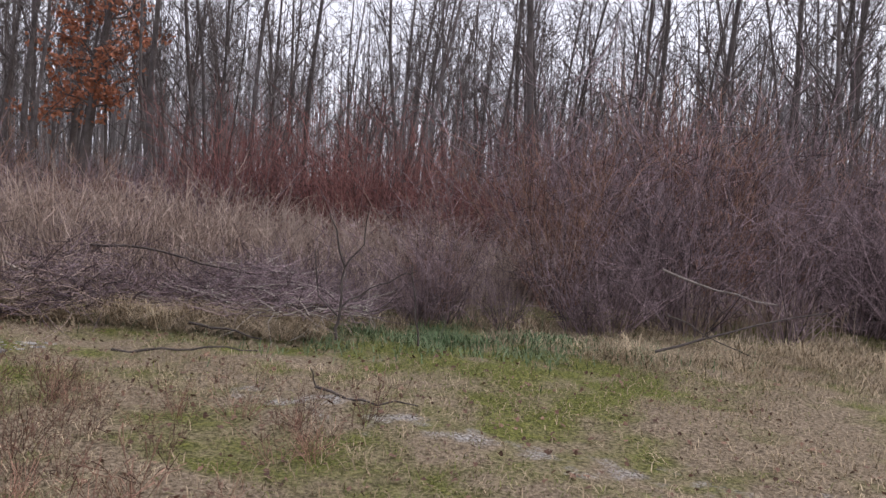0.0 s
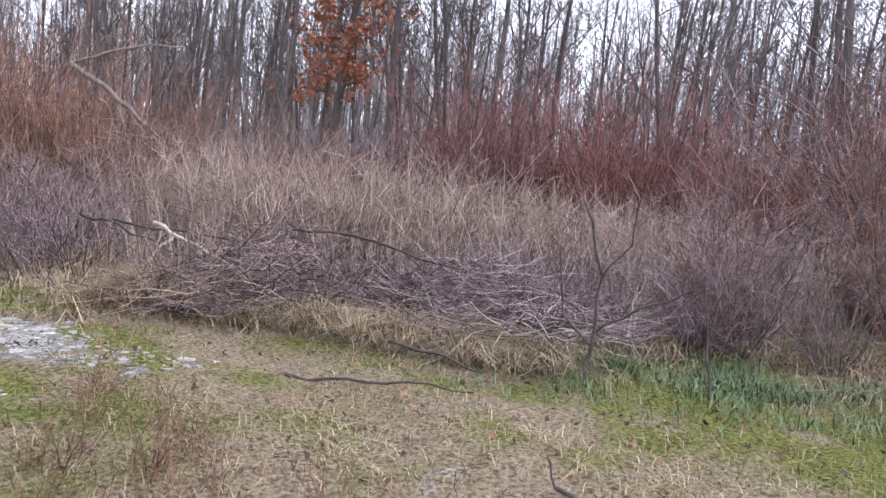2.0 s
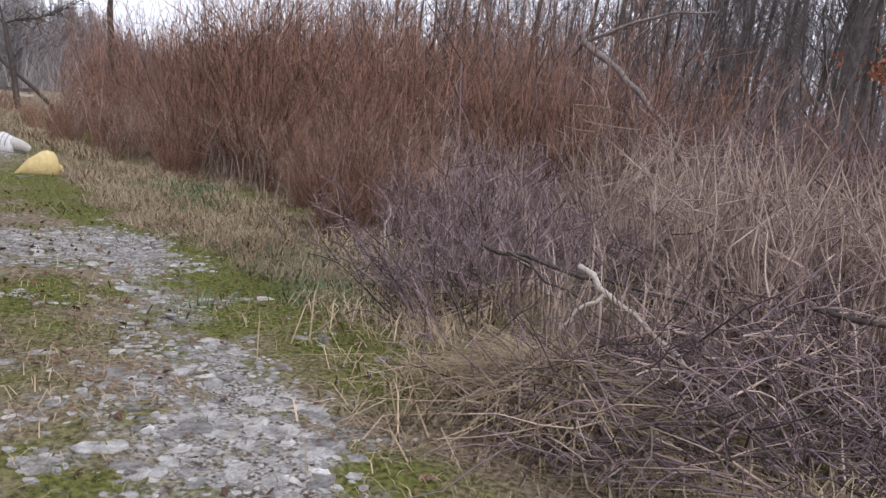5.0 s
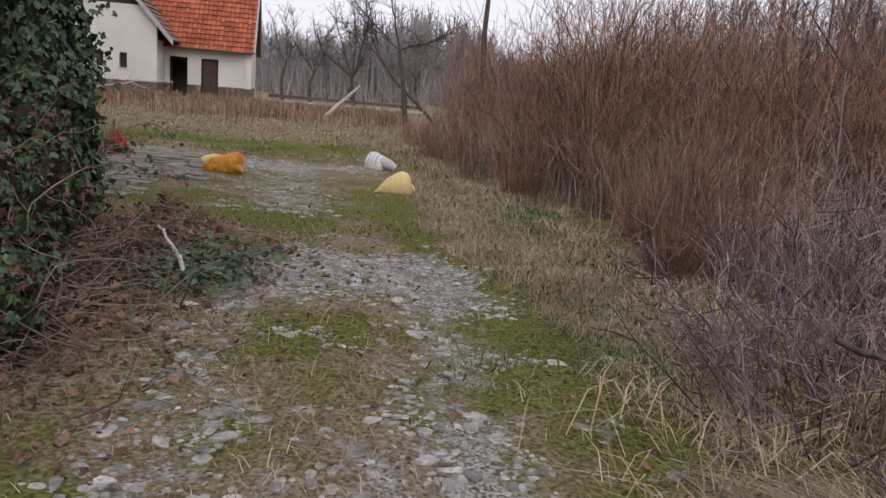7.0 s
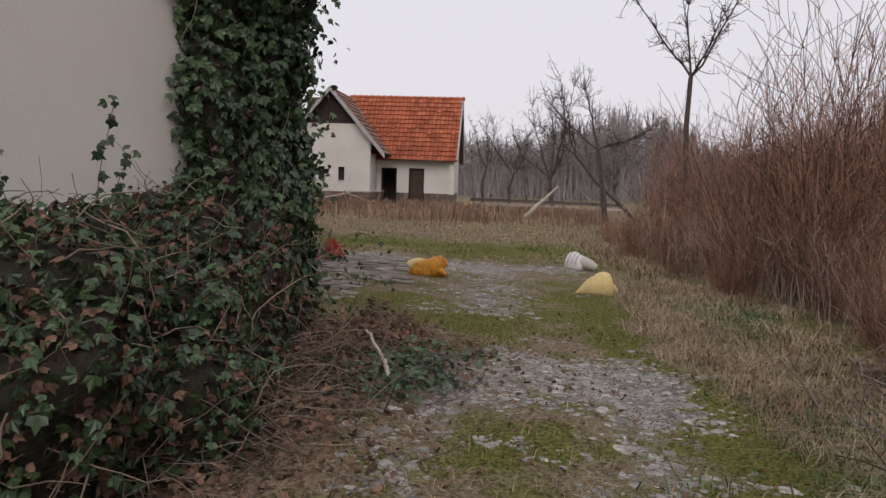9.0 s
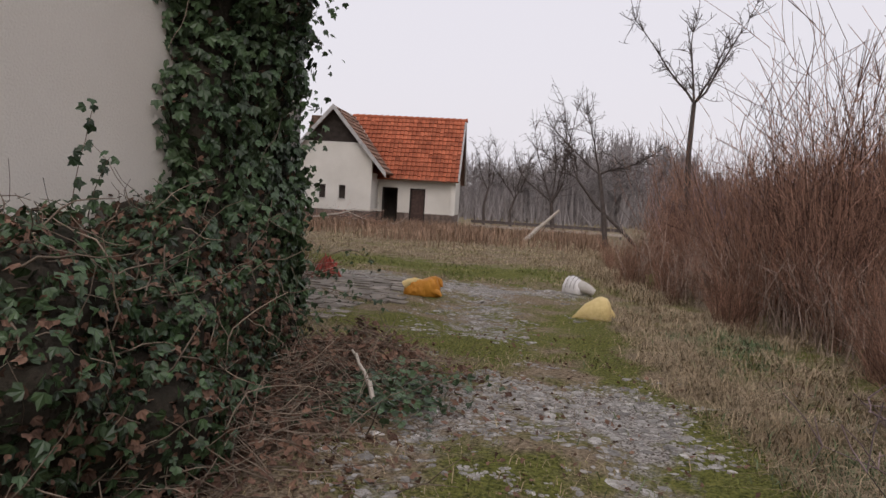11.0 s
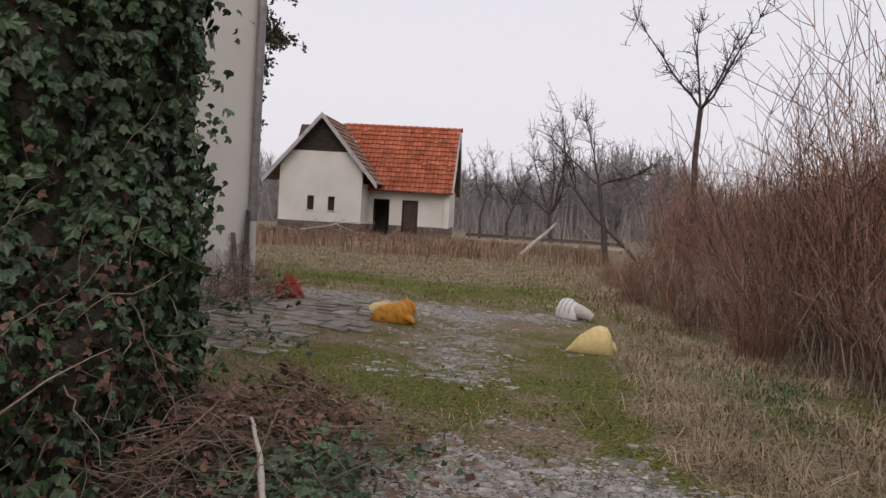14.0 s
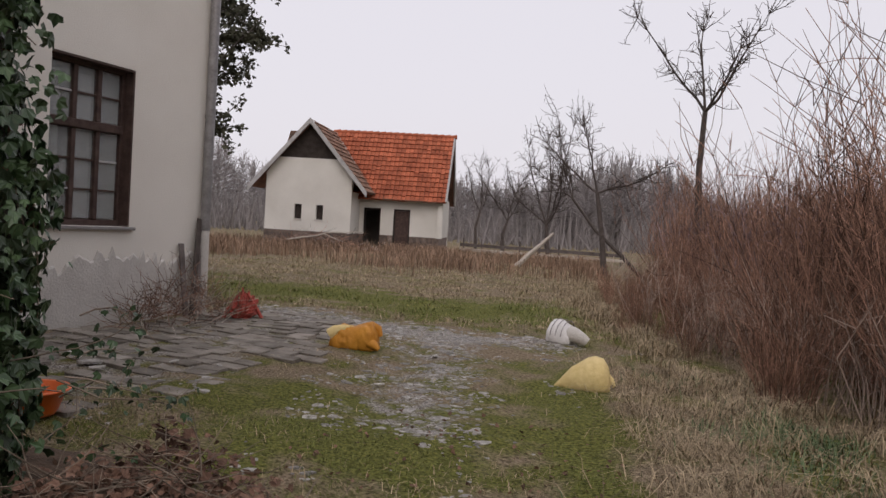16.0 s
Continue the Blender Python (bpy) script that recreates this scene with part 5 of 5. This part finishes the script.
    x = brush_edge(y) + rng.uniform(0.6, 6.5, n)
    ok = patch_noise(x, y, 0.6, 4.0) + rng.normal(0, 0.5, n) + 0.5 * ((y > -2) & (y < 2.5)) > 0.1
    x, y = x[ok], y[ok]
    o = blades("standing_straw", on_ground(x, y), rng.uniform(0.3, 1.0, len(x)), rng.uniform(0.003, 0.006, len(x)), 0.6, M_TAN, curl=0.5)
    tagged(o, "standing dead straw among the scrub", "dry grass", kind="stuff")
    # fresh green herbs at the scrub foot
    n = 34000
    y = np.concatenate([rng.uniform(-5.2, 2.0, n // 2), rng.uniform(4.5, 13, n // 2)])
    x = brush_edge(y) + rng.normal(-0.55, 0.6, n)
    w = np.where(y < 2, np.exp(-((y + 1.8) / 2.0) ** 2), spot(x, y, 2.0, 5.8, 0.6, 1.1) + spot(x, y, 0.8, 10.4, 0.5, 1.1) + 0.25 * np.clip(patch_noise(x, y, 1.3, 3.0), 0, 1))
    ok = rng.random(n) < w * np.clip(0.55 + 0.7 * patch_noise(x, y, 2.2, 1.0), 0.1, 1)
    x, y = x[ok], y[ok]
    o = blades("green_herbs", on_ground(x, y), rng.uniform(0.05, 0.19, len(x)), rng.uniform(0.003, 0.007, len(x)), 1.2, M_HERB)
    tagged(o, "fresh green weeds at the foot of the scrub", "weeds", kind="stuff")
    # meadow before the farmhouse: taller rust-coloured dead weeds
    n = 30000
    x, y = rng.uniform(-27, -3, n), rng.uniform(24, 41, n)
    ok = (patch_noise(x, y, 0.35, 1.0) + 0.12 * (y - 31) + rng.normal(0, 0.5, n) > 0) & (x < brush_edge(y) + 1) & ~((y > 38) & (x < -20.4)) & (y < 40.2)
    x, y = x[ok], y[ok]
    o = blades("meadow_weeds", on_ground(x, y), rng.uniform(0.2, 0.75, len(x)), rng.uniform(0.008, 0.016, len(x)), 0.5, M_RUSTWEED)
    tagged(o, "rust-brown dead weeds in the meadow", "weeds", kind="stuff")
    n = 4500
    x, y = rng.uniform(-5, 3.5, n), rng.uniform(-5, 10, n)
    ok = open_ground(x, y) & (x > -2.5)
    x, y = x[ok], y[ok]
    o = leaves("fallen_leaves", on_ground(x, y) + np.array([[0, 0, 0.03]]), np.tile([[0, 0, 1.0]], (len(x), 1)), rng.uniform(0.02, 0.05, len(x)), M_LEAFDRY, None, 0.5, False)
    tagged(o, "scattered brown fallen leaves on the grass", "leaf litter", kind="stuff")


build_grass()

# dead weed stalks in the near grass by the start
rng = np.random.default_rng(640)
wd = [[], []]
for k in range(64):
    x, y = U(-2.2, 0.8), U(-1.9, 1.1)
    wd[k % 2].append((x, y, U(0.4, 0.85), U(0, 360)))
for k in range(2):
    p = shrub_thing(650 + k, "small dry reddish weed with bare stalks", M_RED if k else M_LEAFDRY, 14, 0.55, 0.5, 4, 0.003, "dry weeds in the grass", 0.1, 0.15)
    scatter_copies(p, wd[k])

# ---------------------------------------------------------------- loose things
def sack(name, label, mat, at, size, rz, seed, profile, crumple=0.03, flat=0.8):
    """A slumped sack lying along x: a swept skin whose girth follows the profile, flattened where it rests, with creases."""
    s = thing(name, label, "sack", at=at, rz=rz)
    us, rs = zip(*profile)
    nu, na = 40, 36
    v, f = [], []
    for i in range(nu + 1):
        u = i / nu
        r = float(np.interp(u, us, rs))
        for k in range(na):
            w = 2 * math.pi * k / na
            q = Vector((u * 3.0, math.cos(w), math.sin(w)))
            fold = abs(noise.noise(q * 1.6 + Vector((seed, 2, 1))))
            d = 1 + crumple * 2 * noise.fractal(q * 1.3 + Vector((seed, 0, 0)), 1.0, 2.0, 3) - crumple * 2.2 * (1 - min(1, fold * 6))
            y, z = r * d * math.cos(w), r * d * math.sin(w)
            z = max(z, -flat * r * 0.8)
            v.append((size[0] * (u - 0.5) + 0.03 * crumple * 10 * noise.noise(q + Vector((0, seed, 5))) * size[0], y * size[1] / 2, (z + flat * r * 0.8) * size[2] / (1 + 0.8 * flat) - 0.01))
    for i in range(nu):
        for k in range(na):
            a, b = i * na + k, i * na + (k + 1) % na
            f.append((a, b, b + na, a + na))
    f.append(tuple(range(na))[::-1])
    f.append(tuple(range(nu * na, nu * na + na)))
    mesh_object("body", v, f, mat, s)
    return s


y_s = sack("yellow_sack", "dusty yellow full sack lying in the grass", M_YELLOW, (-1.23, 11.75, gz(-1.23, 11.75)), (0.58, 0.42, 0.36), 12, 2.0, ((0, 0.03), (0.06, 0.16), (0.3, 0.62), (0.55, 0.9), (0.72, 1.0), (0.86, 0.92), (0.95, 0.7), (1, 0.35)), 0.022)
t = Tubes()
t.add([(0.25, 0.02, 0.13), (0.30, 0.0, 0.10), (0.33, -0.03, 0.05)], 0.05, 0.02, 7)
t.put("folded_corner", M_YELLOW, y_s)
w_s = sack("white_sack", "grubby white sack with dark stripes beside the track", M_WHITE, (-2.15, 14.4, gz(-2.15, 14.4)), (0.40, 0.38, 0.34), -18, 7.0, ((0, 0.25), (0.06, 0.62), (0.25, 0.95), (0.5, 1.0), (0.8, 0.85), (1, 0.6)), 0.03)
for k in range(3):
    t = Tubes()
    xx = -0.05 + 0.08 * k
    t.add([(xx + 0.03 * math.sin(a), 0.192 * (1 - 0.05 * k) * math.cos(a), 0.148 + 0.190 * (1 - 0.05 * k) * math.sin(a)) for a in np.linspace(-0.3, 3.4, 16)], 0.006, 0.006, 4)
    t.put("stripe", M_CREASE, w_s)
neck = Tubes()
neck.add([(0.17, 0.0, 0.14), (0.27, -0.02, 0.13), (0.35, 0.02, 0.09), (0.40, 0.05, 0.05)], 0.12, 0.07, 9)
neck.put("crumpled_neck", M_RENDER, w_s)
o_s = sack("orange_sack", "torn amber plastic sack lying open on the track", M_ORANGE, (-4.15, 12.05, gz(-4.15, 12.05)), (0.60, 0.40, 0.35), 18, 12.0, ((0, 0.35), (0.06, 0.68), (0.25, 0.86), (0.5, 0.82), (0.75, 0.98), (0.9, 1.0), (1, 0.55)), 0.055)
for p in (((0.20, -0.12, 0.10), (0.29, -0.17, 0.08), (0.34, -0.18, 0.03)), ((0.20, 0.04, 0.27), (0.29, 0.05, 0.25), (0.32, 0.03, 0.16))):
    t = Tubes()
    t.add(p, 0.07, 0.03, 8)
    t.put("torn_flap", M_ORANGE, o_s)
t = Tubes()
t.add([(-0.28, -0.07, 0.16), (-0.22, -0.08, 0.215), (-0.12, -0.05, 0.24), (-0.02, -0.02, 0.235)], 0.08, 0.04, 9)
t.put("torn_corner", M_YELLOW, o_s)

# orange basin
bs = thing("plastic_basin", "bright orange plastic basin on the ground", "basin", at=(-4.50, 7.88, gz(-4.50, 7.88)))
prof = [(0.0, 0.02), (0.17, 0.02), (0.19, 0.05), (0.245, 0.20), (0.265, 0.205), (0.265, 0.22), (0.235, 0.218), (0.175, 0.05), (0.0, 0.04)]
bm = bmesh.new()
rings = []
for r, z in prof:
    rings.append([bm.verts.new((max(r, 0.002) * math.cos(w), max(r, 0.002) * math.sin(w), z)) for w in np.linspace(0, 2 * math.pi, 33)[:-1]])
for a, b in zip(rings[:-1], rings[1:]):
    for i in range(32):
        bm.faces.new((a[i], a[(i + 1) % 32], b[(i + 1) % 32], b[i]))
part("bowl", bm, M_BUCKET, bs, shade=True)
t = Tubes()
t.add([(0.268 * math.cos(w), 0.268 * math.sin(w), 0.212) for w in np.linspace(0, 2 * math.pi, 40)], 0.010, 0.010, 6)
t.put("rim", M_BUCKET, bs)

# red crumpled plastic at the building corner
rg = thing("red_plastic_heap", "crumpled faded red plastic sheet beside the wall", "plastic sheet", at=(-6.75, 13.2, gz(-6.75, 13.2)))
bm = bmesh.new()
bmesh.ops.create_icosphere(bm, subdivisions=4, radius=1)
for v in bm.verts:
    p = v.co.copy()
    d = 0.8 + 0.5 * noise.noise(p * 2.3) - 0.25 * (1 - min(1, 5 * abs(noise.noise(p * 3.1 + Vector((4, 1, 0))))))
    v.co = Vector((p.x * 0.20 * (1.1 - 0.6 * p.z), p.y * 0.22 * (1.1 - 0.6 * p.z), 0.20 + p.z * 0.24)) * d
part("sheet", bm, M_REDRAG, rg)
for a in (0.3, 2.2, 4.1):
    t = Tubes()
    t.add([(0.05 * math.cos(a), 0.05 * math.sin(a), 0.38), (0.18 * math.cos(a), 0.18 * math.sin(a), 0.2), (0.3 * math.cos(a), 0.3 * math.sin(a), 0.0)], 0.022, 0.03, 5)
    t.put("fold", M_REDRAG, rg)

# fence beyond the meadow
fn = thing("fence", "low weathered fence beyond the meadow", "fence")
for k in range(9):
    x = -15.2 + 1.1 * k
    t = Tubes()
    t.add([(x, 43.2, -0.2), (x + U(-0.03, 0.03), 43.2, 0.9)], 0.05, 0.045, 5)
    t.put("post", M_BARK, fn)
part("rail", boxes((-15.4, -6.2, 43.16, 43.24, 0.42, 0.60)), M_BARK, fn)
part("rail", boxes((-15.4, -6.2, 43.15, 43.23, 0.18, 0.32)), M_PALE, fn)

# ---------------------------------------------------------------- stones
def stone_mesh(seed, sides):
    r = np.random.default_rng(seed)
    a = np.sort(np.linspace(0, 2 * math.pi, sides, endpoint=False) + r.uniform(-0.25, 0.25, sides))
    rad = r.uniform(0.75, 1.1, sides)
    v = []
    for z, s in ((-0.35, 1.0), (0.30, 1.0), (0.42, 0.86)):
        v += [(rad[i] * s * math.cos(a[i]), rad[i] * s * 0.75 * math.sin(a[i]), z) for i in range(sides)]
    f = [tuple(range(2 * sides, 3 * sides))]
    for k in range(2):
        f += [(k * sides + i, k * sides + (i + 1) % sides, (k + 1) * sides + (i + 1) % sides, (k + 1) * sides + i) for i in range(sides)]
    me = bpy.data.meshes.new("stone")
    me.from_pydata(v, [], f)
    return me, np.array(v), f


def build_stones():
    global rng
    rng = np.random.default_rng(700)
    base = [stone_mesh(710 + k, 6 + k % 3) for k in range(6)]
    for me, _, _ in base:
        me.materials.append(M_STONE)
    pave = thing("stone_paving", "pale flat stones bedded in the track", "paving", kind="structure")
    near, rest = [], []
    tries = 0
    while len(near) + len(rest) < 8500 and tries < 200000:
        tries += 1
        if rng.random() < 0.55:
            x, y = U(-2.6, 1.9), U(1.2, 8.2)
        else:
            x, y = U(-8, -1), U(8, 15)
        b = float(bare_at(x, y)) + 0.22 * float(patch_noise(x, y, 2.1)) + 0.12 * float(patch_noise(x, y, 5.3, 1.0))
        if b < 0.16 or rng.random() > b * 1.1 or (x < -4.4 and y < 13.4 and y > 8):
            continue
        item = (x, y, U(0.010, 0.038) if rng.random() < 0.90 else U(0.038, 0.09), U(0, 360))
        (near if (y < 7.6 and item[2] > 0.03 and len(near) < 300) else rest).append(item)
    for k, (x, y, s, a) in enumerate(near):
        o = new("stone", base[k % 6][0])
        o.parent = pave
        o.matrix_basis = pose(x, y, gz(x, y) - 0.12 * s, U(-5, 5), U(-5, 5), a) @ Matrix.Diagonal((s, s, s * U(0.14, 0.3), 1))
    v, f = [], []
    for k, (x, y, s, a) in enumerate(rest):
        _, bv, bf = base[k % 6]
        m = np.array(pose(x, y, gz(x, y) - 0.10 * s, U(-9, 9), U(-6, 6), a) @ Matrix.Diagonal((s, s, s * 0.4, 1)))
        o = len(v)
        v += (bv @ m[:3, :3].T + m[:3, 3]).tolist()
        f += [tuple(o + i for i in q) for q in bf]
    g = mesh_object("small_stones", v, f, M_STONE, pave, flat=True)
    tagged(g, "loose pale gravel stones", kind="stuff")
    # terrace of worn setts along the building
    ter = thing("paved_terrace", "worn grey setts laid in rows beside the building", "terrace", kind="structure")
    c = 0
    y = 8.0
    row = 0
    sett = bpy.data.meshes.new("sett")
    bm = boxes((-0.5, 0.5, -0.5, 0.5, -0.5, 0.5))
    bmesh.ops.bevel(bm, geom=bm.edges[:], offset=0.06, segments=1, affect="EDGES")
    bm.to_mesh(sett)
    bm.free()
    sett.materials.append(M_SLAB)
    while y < 14.0:
        d = 0.21
        x = -7.55 + (0.12 if row % 2 else 0)
        while x < -4.35 - 0.33 * max(0, y - 11.0) + 0.25 * math.sin(y * 3):
            w = U(0.26, 0.42)
            if rng.random() > 0.10 and not (y < 9.3 and rng.random() < 0.5):
                o = new("sett", sett)
                o.parent = ter
                o.matrix_basis = pose(x + w / 2, y + d / 2, gz(x, y) - 0.016 + U(-0.014, 0.012), U(-3, 3), U(-3, 3), U(-4, 4)) @ Matrix.Diagonal((w - 0.012, d - 0.012, 0.07, 1))
                c += 1
            x += w
        y += d
        row += 1
    # pale rubble scraps on the terrace
    rub = thing("plaster_scraps", "broken white plaster scraps on the terrace", "rubble")
    for k, (x, y, s) in enumerate(((-5.9, 9.5, 0.10), (-5.6, 9.4, 0.14), (-5.4, 9.3, 0.09), (-5.0, 9.9, 0.06), (-6.2, 9.7, 0.05), (-4.5, 9.2, 0.05), (-3.2, 12.4, 0.09), (-3.0, 12.5, 0.05), (-2.9, 10.4, 0.06), (-4.6, 10.1, 0.06), (0.64, 4.56, 0.05), (-6.7, 12.6, 0.12))):
        o = new("scrap", base[k % 6][0])
        o.parent = rub
        o.matrix_basis = pose(x, y, gz(x, y) + 0.035, U(-8, 8), U(-8, 8), U(0, 360)) @ Matrix.Diagonal((s, s * 0.7, s * 0.25, 1))


build_stones()
